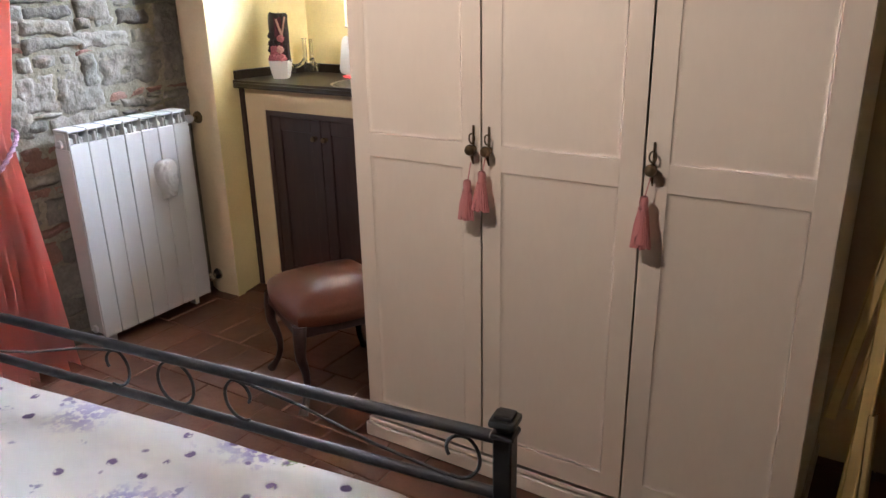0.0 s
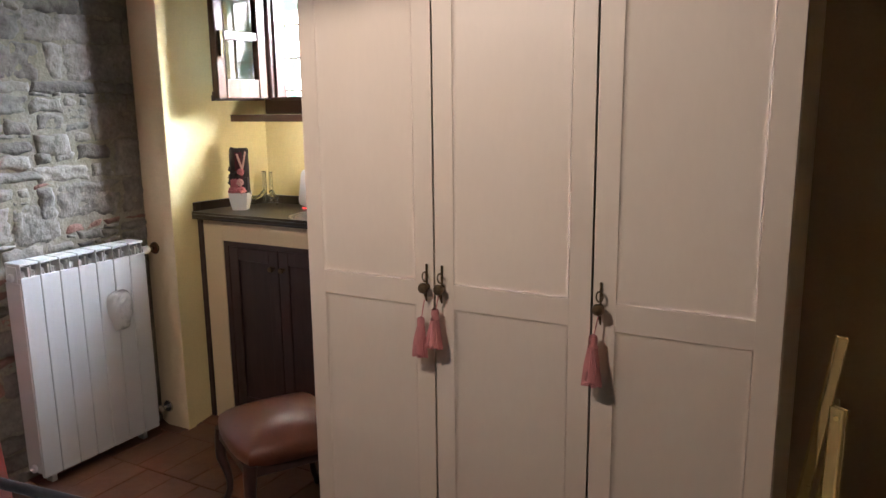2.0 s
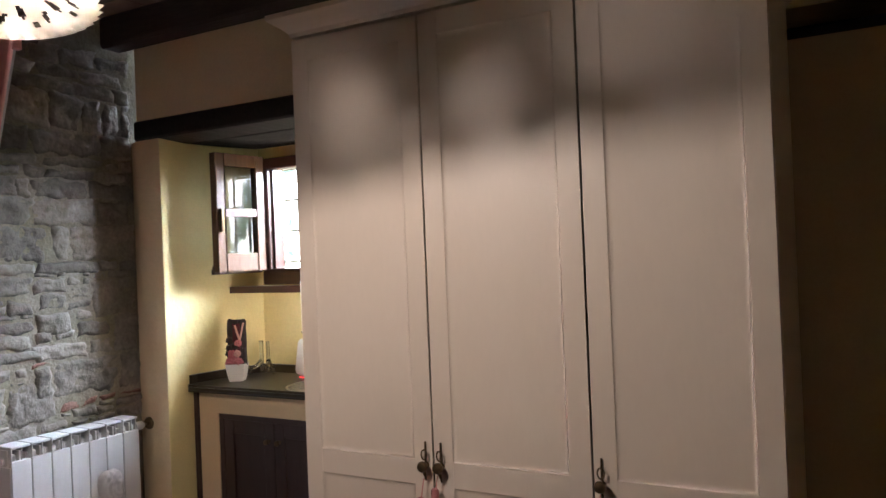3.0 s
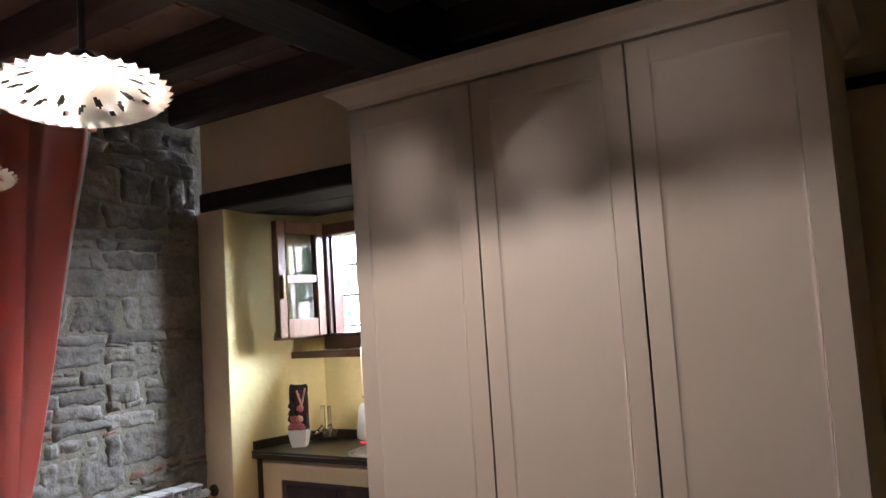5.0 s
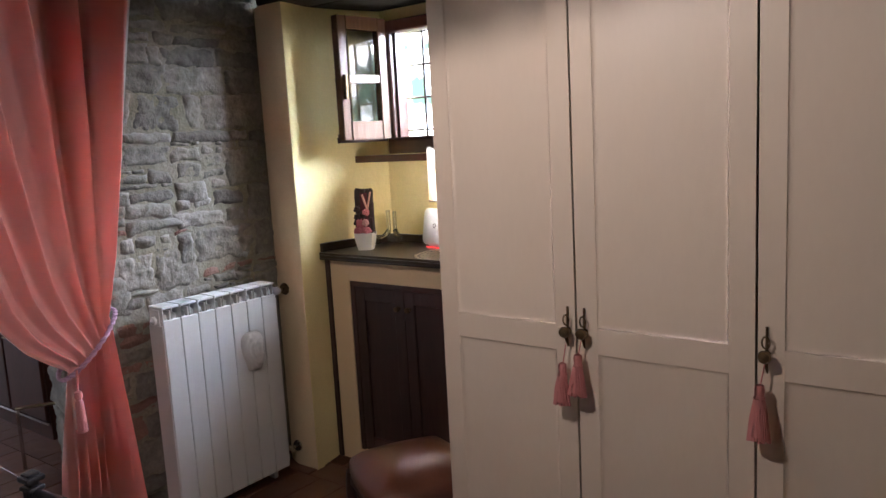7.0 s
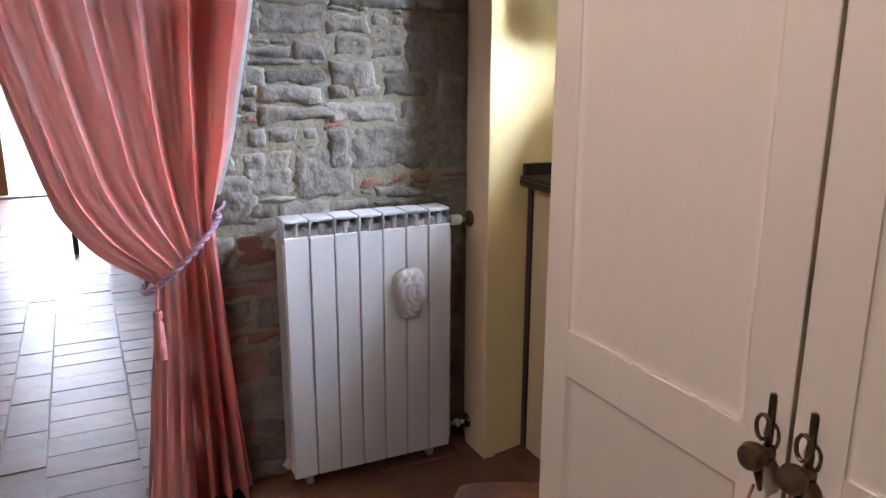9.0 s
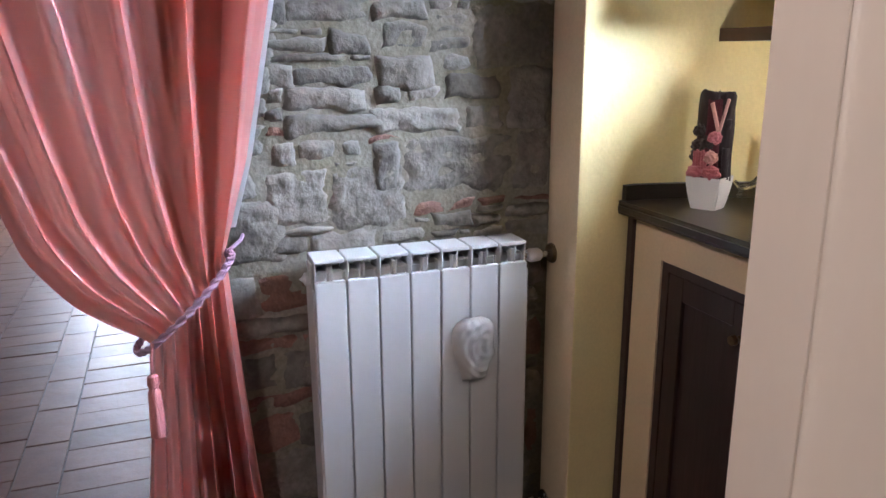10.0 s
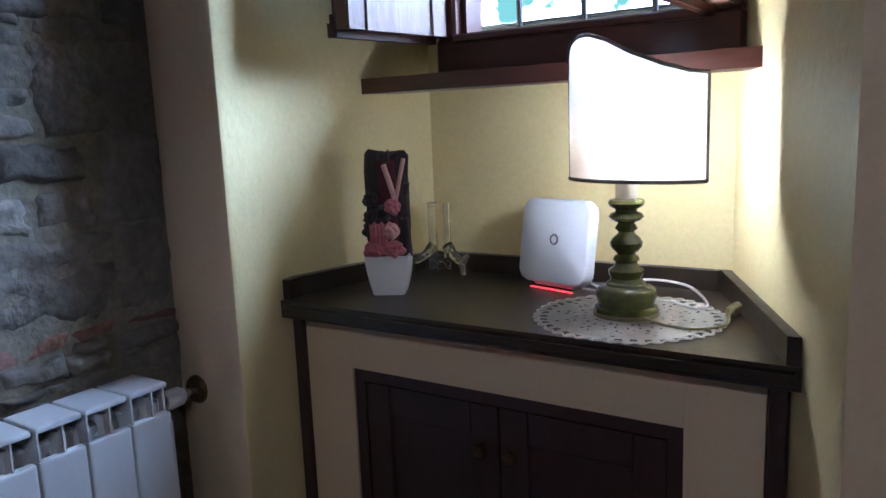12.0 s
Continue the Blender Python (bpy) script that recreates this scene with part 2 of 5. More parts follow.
def quilt_material():
    """White cotton printed with lilac sprays, green leaves and small violet flowers."""
    m = bpy.data.materials.new("lilac_print_cotton")
    m.use_nodes = True
    nodes, links = m.node_tree.nodes, m.node_tree.links
    b = nodes["Principled BSDF"]
    b.inputs["Roughness"].default_value, b.inputs["Sheen Weight"].default_value = 0.85, 0.2
    coord = nodes.new("ShaderNodeTexCoord")
    base = nodes.new("ShaderNodeRGB")
    base.outputs[0].default_value = (0.88, 0.85, 0.84, 1)
    last = base.outputs[0]
    for scale, size, rough, color, wobble, low in ((3.9, 0.44, 0.5, (0.33, 0.26, 0.56), 0.10, 0.41), (5.1, 0.20, 0.2, (0.33, 0.40, 0.22), 0.13, 0.40), (17.0, 0.22, 0.25, (0.22, 0.15, 0.32), 0.016, 0.30), (8.5, 0.20, 0.3, (0.40, 0.36, 0.52), 0.06, 0.42)):
        warp = nodes.new("ShaderNodeTexNoise")
        warp.inputs["Scale"].default_value, warp.inputs["Detail"].default_value = 34, 4
        links.new(coord.outputs["Object"], warp.inputs["Vector"])
        mixv = nodes.new("ShaderNodeVectorMath")
        mixv.operation = "MULTIPLY_ADD"
        mixv.inputs[1].default_value = (wobble, wobble, 0)
        links.new(warp.outputs["Color"], mixv.inputs[0]), links.new(coord.outputs["Object"], mixv.inputs[2])
        flat = nodes.new("ShaderNodeVectorMath")
        flat.operation = "MULTIPLY"
        flat.inputs[1].default_value = (1, 1, 0)
        links.new(mixv.outputs[0], flat.inputs[0])
        vor = nodes.new("ShaderNodeTexVoronoi")
        vor.inputs["Scale"].default_value = scale
        links.new(flat.outputs[0], vor.inputs["Vector"])
        edge = nodes.new("ShaderNodeMapRange")
        edge.inputs["From Min"].default_value, edge.inputs["From Max"].default_value = size * (1 - rough), size
        edge.inputs["To Min"].default_value, edge.inputs["To Max"].default_value = 1, 0
        links.new(vor.outputs["Distance"], edge.inputs[0])
        speck = nodes.new("ShaderNodeTexNoise")
        speck.inputs["Scale"].default_value = 70
        links.new(coord.outputs["Object"], speck.inputs["Vector"])
        gate = nodes.new("ShaderNodeMapRange")
        gate.inputs["From Min"].default_value, gate.inputs["From Max"].default_value = low, low + 0.12
        links.new(speck.outputs["Fac"], gate.inputs[0])
        both = nodes.new("ShaderNodeMath")
        both.operation = "MULTIPLY"
        links.new(edge.outputs[0], both.inputs[0]), links.new(gate.outputs[0], both.inputs[1])
        mix = nodes.new("ShaderNodeMix")
        mix.data_type = "RGBA"
        links.new(both.outputs[0], mix.inputs["Factor"]), links.new(last, mix.inputs["A"])
        mix.inputs["B"].default_value = (*color, 1)
        last = mix.outputs["Result"]
    links.new(last, b.inputs["Base Color"])
    wave = nodes.new("ShaderNodeTexNoise")
    wave.inputs["Scale"].default_value = 9
    links.new(coord.outputs["Object"], wave.inputs["Vector"])
    bn = nodes.new("ShaderNodeBump")
    bn.inputs["Strength"].default_value, bn.inputs["Distance"].default_value = 0.35, 0.03
    links.new(wave.outputs["Fac"], bn.inputs["Height"]), links.new(bn.outputs[0], b.inputs["Normal"])
    return m


QUILT = quilt_material()

# ---- mesh helpers ----


def thing(name, x=0, y=0, z=0, label="", category="", rz=0, group="", kind=""):
    ob = new(name)
    ob.empty_display_size = 0.05
    ob.matrix_basis = pose(x, y, z, 0, 0, rz)
    return tagged(ob, label, category, group, kind)


def part(name, bm, m, parent=None, label="", smooth=False):
    bmesh.ops.recalc_face_normals(bm, faces=bm.faces[:])
    me = bpy.data.meshes.new(name)
    bm.to_mesh(me)
    bm.free()
    me.materials.append(m)
    if smooth:
        for p in me.polygons:
            p.use_smooth = True
        me.set_sharp_from_angle(angle=radians(40))
    ob = new(name, me)
    ob.parent = parent
    if label:
        ob["label"] = label
    return ob


def soft_shift(bm, v):
    bmesh.ops.translate(bm, verts=bm.verts[:], vec=v)
    return bm


def structure(ob, label, category):
    return tagged(ob, label, category, kind="structure")


def box(bm, x0, x1, y0, y1, z0, z1, bevel=0.0, segments=1, m=None):
    vs = bmesh.ops.create_cube(bm, size=1)["verts"]
    for v in vs:
        v.co = Vector(((x0 + x1) / 2 + v.co.x * (x1 - x0), (y0 + y1) / 2 + v.co.y * (y1 - y0), (z0 + z1) / 2 + v.co.z * (z1 - z0)))
        if m:
            v.co = m @ v.co
    if bevel:
        es = list({e for v in vs for e in v.link_edges})
        bmesh.ops.bevel(bm, geom=es, offset=bevel, segments=segments, affect="EDGES", profile=0.6)
    return bm


def boxed(*a, **k):
    return box(bmesh.new(), *a, **k)


def tube(bm, pts, r, seg=8, closed=False, radii=None):
    """A round bar along points."""
    pts = [Vector(p) for p in pts]
    n, rings, up = len(pts), [], None
    for i, p in enumerate(pts):
        if closed:
            d = pts[(i + 1) % n] - pts[i - 1]
        else:
            d = pts[min(i + 1, n - 1)] - pts[max(i - 1, 0)]
        d.normalize()
        if up is None:
            up = d.orthogonal().normalized()
        up = (up - d * up.dot(d)).normalized()
        side, rr = d.cross(up), (radii[i] if radii else r)
        rings.append([bm.verts.new(p + rr * (math.cos(a) * up + math.sin(a) * side)) for a in (2 * math.pi * k / seg for k in range(seg))])
    for i in range(n if closed else n - 1):
        a, b = rings[i], rings[(i + 1) % n]
        for k in range(seg):
            bm.faces.new((a[k], a[(k + 1) % seg], b[(k + 1) % seg], b[k]))
    if not closed:
        bm.faces.new(rings[0][::-1]), bm.faces.new(rings[-1])
    return bm


def lathe(bm, profile, seg=28, x=0, y=0, m=None):
    """A turned body from (radius, height) pairs."""
    rings = []
    for r, z in profile:
        rings.append([bm.verts.new((x + max(r, 1e-4) * math.cos(2 * math.pi * k / seg), y + max(r, 1e-4) * math.sin(2 * math.pi * k / seg), z)) for k in range(seg)])
    if m:
        for ring in rings:
            for v in ring:
                v.co = m @ v.co
    for a, b in zip(rings, rings[1:]):
        for k in range(seg):
            bm.faces.new((a[k], a[(k + 1) % seg], b[(k + 1) % seg], b[k]))
    bm.faces.new(rings[0][::-1]), bm.faces.new(rings[-1])
    return bm


def grid(bm, nu, nv, f):
    """A sheet of nu x nv cells from f(u, v)."""
    vs = [[bm.verts.new(f(i / nu, j / nv)) for j in range(nv + 1)] for i in range(nu + 1)]
    for i in range(nu):
        for j in range(nv):
            bm.faces.new((vs[i][j], vs[i + 1][j], vs[i + 1][j + 1], vs[i][j + 1]))
    return vs


def thicken(bm, d):
    bmesh.ops.solidify(bm, geom=bm.faces[:], thickness=d)
    return bm


def prism(bm, outline, z0, z1):
    """An upright solid over an outline of (x, y)."""
    lo, hi = [bm.verts.new((x, y, z0)) for x, y in outline], [bm.verts.new((x, y, z1)) for x, y in outline]
    n = len(outline)
    bm.faces.new(lo[::-1]), bm.faces.new(hi)
    for k in range(n):
        bm.faces.new((lo[k], lo[(k + 1) % n], hi[(k + 1) % n], hi[k]))
    return bm


def spline(keys, t):
    """Smooth value between (t, value) keys in rising order."""
    if t <= keys[0][0]:
        return keys[0][1]
    for (a, va), (b, vb) in zip(keys, keys[1:]):
        if t <= b:
            s = (t - a) / (b - a)
            return va + (vb - va) * s
    return keys[-1][1]


# ---- the setting ----
STONE_X, NORTH_Y, BACK_Y, EAST_X, SOUTH_Y, CEIL_Z = -1.435, 0.605, 1.155, 2.9, -3.6, 2.66
DOOR_Y0, DOOR_Y1, DOOR_Z = -1.75, -0.30, 2.25           # the opening behind the curtain
KITCHEN_X, KITCHEN_Y0, KITCHEN_Y1 = -7.9, -3.6, 0.75
WALL_IN, OUT_Y = -2.20, 1.215

bm = bmesh.new()
box(bm, -9.2, EAST_X + 0.3, SOUTH_Y - 0.3, 2.2, -0.20, -0.006)
floor = structure(part("floor", bm, JOINT), "red-brown waxed terracotta tile floor, worn and shiny", "floor")

bm = bmesh.new()
prism(bm, [(STONE_X, DOOR_Y1), (STONE_X, OUT_Y), (WALL_IN, OUT_Y), (WALL_IN, DOOR_Y1 + 0.20)], -0.006, CEIL_Z)
box(bm, WALL_IN, STONE_X, SOUTH_Y - 0.3, DOOR_Y0, -0.006, CEIL_Z)
prism(bm, [(STONE_X, DOOR_Y0), (STONE_X, DOOR_Y1), (WALL_IN, DOOR_Y1 + 0.20), (WALL_IN, DOOR_Y0)], DOOR_Z, CEIL_Z)
wall_west = structure(part("wall_west", bm, MORTAR), "rough grey sandstone and brick wall with pale lime mortar", "stone wall")

# niche plan: front corners, counter back corners
JL0, JLM, JLN, JL1, JR0, JR1 = (-1.224, NORTH_Y), (-1.260, 0.79), (-1.228, 0.95), (-1.150, BACK_Y), (-0.252, NORTH_Y), (-0.485, BACK_Y)
NICHE_Z = 2.118
bm = bmesh.new()
prism(bm, [(-1.36, NORTH_Y), (-1.235, NORTH_Y), (-1.227, NORTH_Y + 0.003), (-1.224, NORTH_Y + 0.011), JLM, (-1.245, 0.88), JLN, (-1.194, 1.05), JL1, (-1.150, OUT_Y), (STONE_X, OUT_Y), (STONE_X, NORTH_Y + 0.03)], -0.006, NICHE_Z)
part_pier = structure(part("wall_niche_side_1", bm, PLASTER, smooth=True), "yellow plastered jamb of the window niche, slightly rounded edge", "wall")
bm = bmesh.new()
prism(bm, [JR0, (0.06, NORTH_Y), (0.06, OUT_Y), (-0.485, OUT_Y), JR1], -0.006, NICHE_Z)
side_2 = structure(part("wall_niche_side_2", bm, PLASTER), "pale yellow plaster wall and splayed niche jamb, small scuffs", "wall")
# the room's own faces are painted beige, the niche yellow
for ob in (part_pier, side_2):
    ob.data.materials.append(BEIGE)
    for p in ob.data.polygons:
        if p.normal.y < -0.9:
            p.material_index = 1
structure(part("wall_north_low", boxed(0.06, EAST_X, NORTH_Y, OUT_Y, -0.006, NICHE_Z), SHADEDWALL), "beige plaster wall behind the wardrobe", "wall")
WIN = (-1.055, -0.495, 1.445, 2.045)
for k, (x0, x1, z0, z1) in enumerate(((JL1[0], JR1[0], -0.006, WIN[2]), (JL1[0], WIN[0], WIN[2], NICHE_Z), (WIN[1], JR1[0], WIN[2], NICHE_Z), (WIN[0], WIN[1], WIN[3], NICHE_Z))):
    structure(part("wall_niche_back_%d" % (k + 1), boxed(x0, x1, BACK_Y, OUT_Y, z0, z1), PLASTER), "pale yellow plastered back wall of the niche", "wall")
bm = bmesh.new()
box(bm, -1.36, EAST_X, NORTH_Y, OUT_Y, 2.205, CEIL_Z)
structure(part("wall_north", bm, BEIGE), "beige plaster wall above the window niche", "wall")
bm = boxed(-1.372, 0.3, NORTH_Y - 0.012, NORTH_Y + 0.20, NICHE_Z, 2.205, bevel=0.008)
structure(part("trim_lintel", bm, BEAM), "dark tarred wooden lintel beam over the niche", "lintel")
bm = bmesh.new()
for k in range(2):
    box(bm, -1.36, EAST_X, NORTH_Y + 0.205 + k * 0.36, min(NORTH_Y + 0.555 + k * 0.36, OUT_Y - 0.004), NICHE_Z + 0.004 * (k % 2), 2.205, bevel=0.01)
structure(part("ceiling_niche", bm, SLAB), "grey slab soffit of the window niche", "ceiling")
structure(part("wall_east", boxed(EAST_X, EAST_X + 0.3, SOUTH_Y - 0.3, OUT_Y, -0.006, CEIL_Z), BEIGE), "plain beige plaster wall", "wall")
structure(part("wall_south", boxed(STONE_X, EAST_X, SOUTH_Y - 0.3, SOUTH_Y, -0.006, CEIL_Z), BEIGE), "plain beige plaster wall", "wall")

# ceiling: terracotta tiles over joists that rest on one great beam
bm = bmesh.new()
box(bm, -9.2, EAST_X + 0.3, SOUTH_Y - 0.3, 2.2, CEIL_Z + 0.012, CEIL_Z + 0.2)
rnd = random.Random(5)
for i in range(15):
    for j in range(15):
        x0, y0 = STONE_X + i * 0.292, SOUTH_Y + j * 0.292
        box(bm, x0, x0 + 0.286, y0, y0 + 0.286, CEIL_Z + rnd.uniform(-0.004, 0.004), CEIL_Z + 0.02)
ceiling = structure(part("ceiling", bm, CEILTILE), "terracotta tile ceiling between dark joists", "ceiling")
beam = structure(part("ceiling_beam", boxed(-0.14, 0.11, SOUTH_Y, NORTH_Y, 2.43, CEIL_Z, bevel=0.02), BEAM), "thick dark wooden ceiling beam", "beam")
for k in range(8):
    y = 0.535 - k * 0.46
    for x0, x1 in ((STONE_X, -0.13), (0.10, EAST_X)):
        bm = boxed(x0, x1, y - 0.055, y + 0.055, 2.52, CEIL_Z - 0.003, bevel=0.012)
        tagged(part("ceiling_joist", bm, JOIST), "dark red-stained ceiling joist", "joist", "ceiling joists", "structure")

# kitchen shell
bm = bmesh.new()
KD0, KD1, KDZ = -1.80, -0.28, 2.10
box(bm, KITCHEN_X - 0.35, KITCHEN_X, KITCHEN_Y0, KD0, -0.006, CEIL_Z)
box(bm, KITCHEN_X - 0.35, KITCHEN_X, KD1, KITCHEN_Y1, -0.006, CEIL_Z)
box(bm, KITCHEN_X - 0.35, KITCHEN_X, KD0, KD1, KDZ, CEIL_Z)
structure(part("wall_kitchen_west", bm, PLASTER), "yellow plaster kitchen wall with an outside door", "wall")
structure(part("wall_kitchen_north", boxed(KITCHEN_X - 0.35, WALL_IN, KITCHEN_Y1, KITCHEN_Y1 + 0.3, -0.006, CEIL_Z), PLASTER), "yellow plaster kitchen wall", "wall")
structure(part("wall_kitchen_south", boxed(KITCHEN_X - 0.35, WALL_IN, KITCHEN_Y0 - 0.3, KITCHEN_Y0, -0.006, CEIL_Z), PLASTER), "yellow plaster kitchen wall", "wall")

# outside
bm = boxed(-160, 160, -160, 160, -0.5, -0.25)
structure(part("ground", bm, material("dry_grass", (0.13, 0.14, 0.06), 0.95, (0.20, 0.18, 0.12), 0.6, 1.0, grain=0.2, grain_scale=9)), "grass and gravel ground outside", "ground")

# pale reflecting ground, added to turn the open kitchen doorway nearly white
structure(part("pavement_terrace", boxed(-16, KITCHEN_X - 0.35, -6, 5, -0.25, -0.03), material("pale_bounce_ground", (0.74, 0.71, 0.66), 0.9, (0.64, 0.60, 0.54), 3, 1.0, grain=0.15, grain_scale=40, bump=0.4)), "pale ground added to brighten the view out of the kitchen door", "terrace")


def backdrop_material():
    """Self-glowing backdrop for the overbright outdoors: white sky, pale green trees low down."""
    m = bpy.data.materials.new("glowing_distance")
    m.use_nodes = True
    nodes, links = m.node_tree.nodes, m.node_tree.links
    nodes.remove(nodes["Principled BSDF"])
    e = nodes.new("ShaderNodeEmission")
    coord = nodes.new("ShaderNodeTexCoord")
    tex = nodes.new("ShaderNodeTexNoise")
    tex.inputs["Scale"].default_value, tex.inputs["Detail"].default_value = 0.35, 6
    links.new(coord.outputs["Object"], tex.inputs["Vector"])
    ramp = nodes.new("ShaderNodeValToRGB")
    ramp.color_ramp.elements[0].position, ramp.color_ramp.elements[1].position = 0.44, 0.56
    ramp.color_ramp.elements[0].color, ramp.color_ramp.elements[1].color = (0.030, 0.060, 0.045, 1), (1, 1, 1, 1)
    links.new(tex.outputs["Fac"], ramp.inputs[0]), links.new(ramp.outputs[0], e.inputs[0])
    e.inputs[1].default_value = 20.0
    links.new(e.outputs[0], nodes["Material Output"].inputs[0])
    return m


DISTANCE = backdrop_material()
structure(part("backdrop_north", boxed(-140, 140, 50, 50.2, -3, 60), DISTANCE), "glowing backdrop of far trees and white sky", "backdrop")
structure(part("backdrop_west", boxed(-58.2, -58, -49, 49, -3, 40), DISTANCE), "glowing backdrop for the overbright outdoors", "backdrop")

# ---- wardrobe ----
WX0, WX1, WY1, WH = 0.030, 1.302, 0.598, 2.20
wardrobe = thing("wardrobe", 0, 0, 0, "tall cream painted three-door wooden wardrobe with panelled doors", "wardrobe")
part("side_panel", boxed(WX0, WX0 + 0.022, 0.022, WY1, 0.07, WH, 0.002), CREAM, wardrobe)
part("side_panel", boxed(WX1 - 0.022, WX1, 0.022, WY1, 0.07, WH, 0.002), CREAM, wardrobe)
bm = bmesh.new()
box(bm, WX0 + 0.022, WX1 - 0.022, WY1 - 0.012, WY1, 0.07, WH)
box(bm, WX0 + 0.022, WX1 - 0.022, 0.022, WY1 - 0.012, 0.07, 0.09)
box(bm, WX0 + 0.022, WX1 - 0.022, 0.036, WY1 - 0.012, WH - 0.02, WH)
part("body", bm, CREAM, wardrobe)
# dark sheet close behind the doors, paints the shade in their gaps
part("inner_back", boxed(WX0 + 0.03, WX1 - 0.03, 0.026, 0.034, 0.10, WH - 0.001), GAPSHADE, wardrobe)
bm = bmesh.new()
box(bm, WX0 - 0.012, WX1 + 0.012, -0.012, WY1, 0.0, 0.05, 0.004)
box(bm, WX0 - 0.004, WX1 + 0.004, -0.003, WY1, 0.05, 0.068, 0.006, 2)
part("plinth", bm, CREAM, wardrobe)
bm = bmesh.new()
profile = [(0.0, WH), (0.004, WH + 0.012), (0.012, WH + 0.020), (0.022, WH + 0.028), (0.040, WH + 0.040), (0.050, WH + 0.048), (0.050, WH + 0.062), (0.0, WH + 0.062)]
rings = []
for out, z in profile:
    rings.append([bm.verts.new(p) for p in ((WX0 - out, WY1, z), (WX0 - out, -out, z), (WX1 + out, -out, z), (WX1 + out, WY1, z))])
for a, b in zip(rings, rings[1:]):
    for k in range(3):
        bm.faces.new((a[k], a[k + 1], b[k + 1], b[k]))
bm.faces.new(rings[0]), bm.faces.new(rings[-1][::-1])
bm.faces.new([r[0] for r in rings]), bm.faces.new([r[3] for r in rings][::-1])
part("cornice", bm, CREAM, wardrobe)


def panel_sheet(bm, x0, x1, z0, z1, y):
    """A sunk door panel with a small ovolo all round."""
    rings = []
    for inset, deep in ((0.0, 0.0), (0.004, 0.0032), (0.009, 0.0048), (0.014, 0.0055)):
        rings.append([bm.verts.new(p) for p in ((x0 + inset, y + deep, z0 + inset), (x1 - inset, y + deep, z0 + inset), (x1 - inset, y + deep, z1 - inset), (x0 + inset, y + deep, z1 - inset))])
    for o, i in zip(rings, rings[1:]):
        for k in range(4):
            bm.faces.new((o[k], o[(k + 1) % 4], i[(k + 1) % 4], i[k]))
    bm.faces.new(rings[-1])


def wardrobe_door(x0, x1, knob_x):
    door = part("door", boxed(x0, x1, 0.0075, 0.021, 0.075, WH - 0.008), CREAM, wardrobe)
    s, rail0, rail1, foot, head = 0.056, 0.949, 1.017, 0.14, 2.13
    part("stile", boxed(x0, x0 + s, 0.0, 0.008, 0.075, WH - 0.008, 0.0008), CREAM, door)
    part("stile", boxed(x1 - s, x1, 0.0, 0.008, 0.075, WH - 0.008, 0.0008), CREAM, door)
    for z0, z1 in ((0.075, foot), (rail0, rail1), (head, WH - 0.008)):
        part("rail", boxed(x0 + s - 0.001, x1 - s + 0.001, 0.0005, 0.008, z0, z1, 0.0008), CREAM, door)
    for z0, z1 in ((foot, rail0), (rail1, head)):
        bm = bmesh.new()
        panel_sheet(bm, x0 + s - 0.0005, x1 - s + 0.0005, z0 - 0.0005, z1 + 0.0005, 0.001)
        part("panel", bm, CREAM, door, smooth=True)
    bm = lathe(bmesh.new(), [(0.0, 0.0), (0.009, 0.0), (0.007, 0.005), (0.006, 0.010), (0.013, 0.016), (0.015, 0.023), (0.012, 0.030), (0.0, 0.033)], 16)
    for v in bm.verts:
        v.co = Vector((knob_x + v.co.x, -v.co.z, 1.004 + v.co.y))
    part("knob", bm, BRONZE, door, "aged bronze knob", smooth=True)
    bm = bmesh.new()
    ring = [(knob_x + 0.008 * math.sin(a), -0.012, 1.033 + 0.013 * math.cos(a)) for a in (2 * math.pi * k / 12 for k in range(12))]
    tube(bm, ring, 0.0022, 6, True)
    part("ring", bm, BRONZE, door, "aged bronze loop")
    bm = bmesh.new()
    part("escutcheon", tube(bmesh.new(), [(knob_x, -0.003, 1.066), (knob_x, -0.003, 1.03), (knob_x, -0.003, 0.99)], 0.003, 6), BRONZE, door, "aged bronze backplate")
    tube(bm, [(knob_x, -0.014, 1.0), (knob_x + 0.002, -0.014, 0.985), (knob_x + 0.004, -0.011, 0.966)], 0.0035, 6, radii=[0.006, 0.0045, 0.002])
    part("key", bm, BRONZE, door, "aged bronze key")
    return door


GAP1, GAP2 = 0.452, 0.882
wardrobe_door(WX0 + 0.002, GAP1 - 0.0025, GAP1 - 0.022)
wardrobe_door(GAP1 + 0.0025, GAP2 - 0.0025, GAP1 + 0.024)
wardrobe_door(GAP2 + 0.0025, WX1 - 0.002, GAP2 + 0.022)


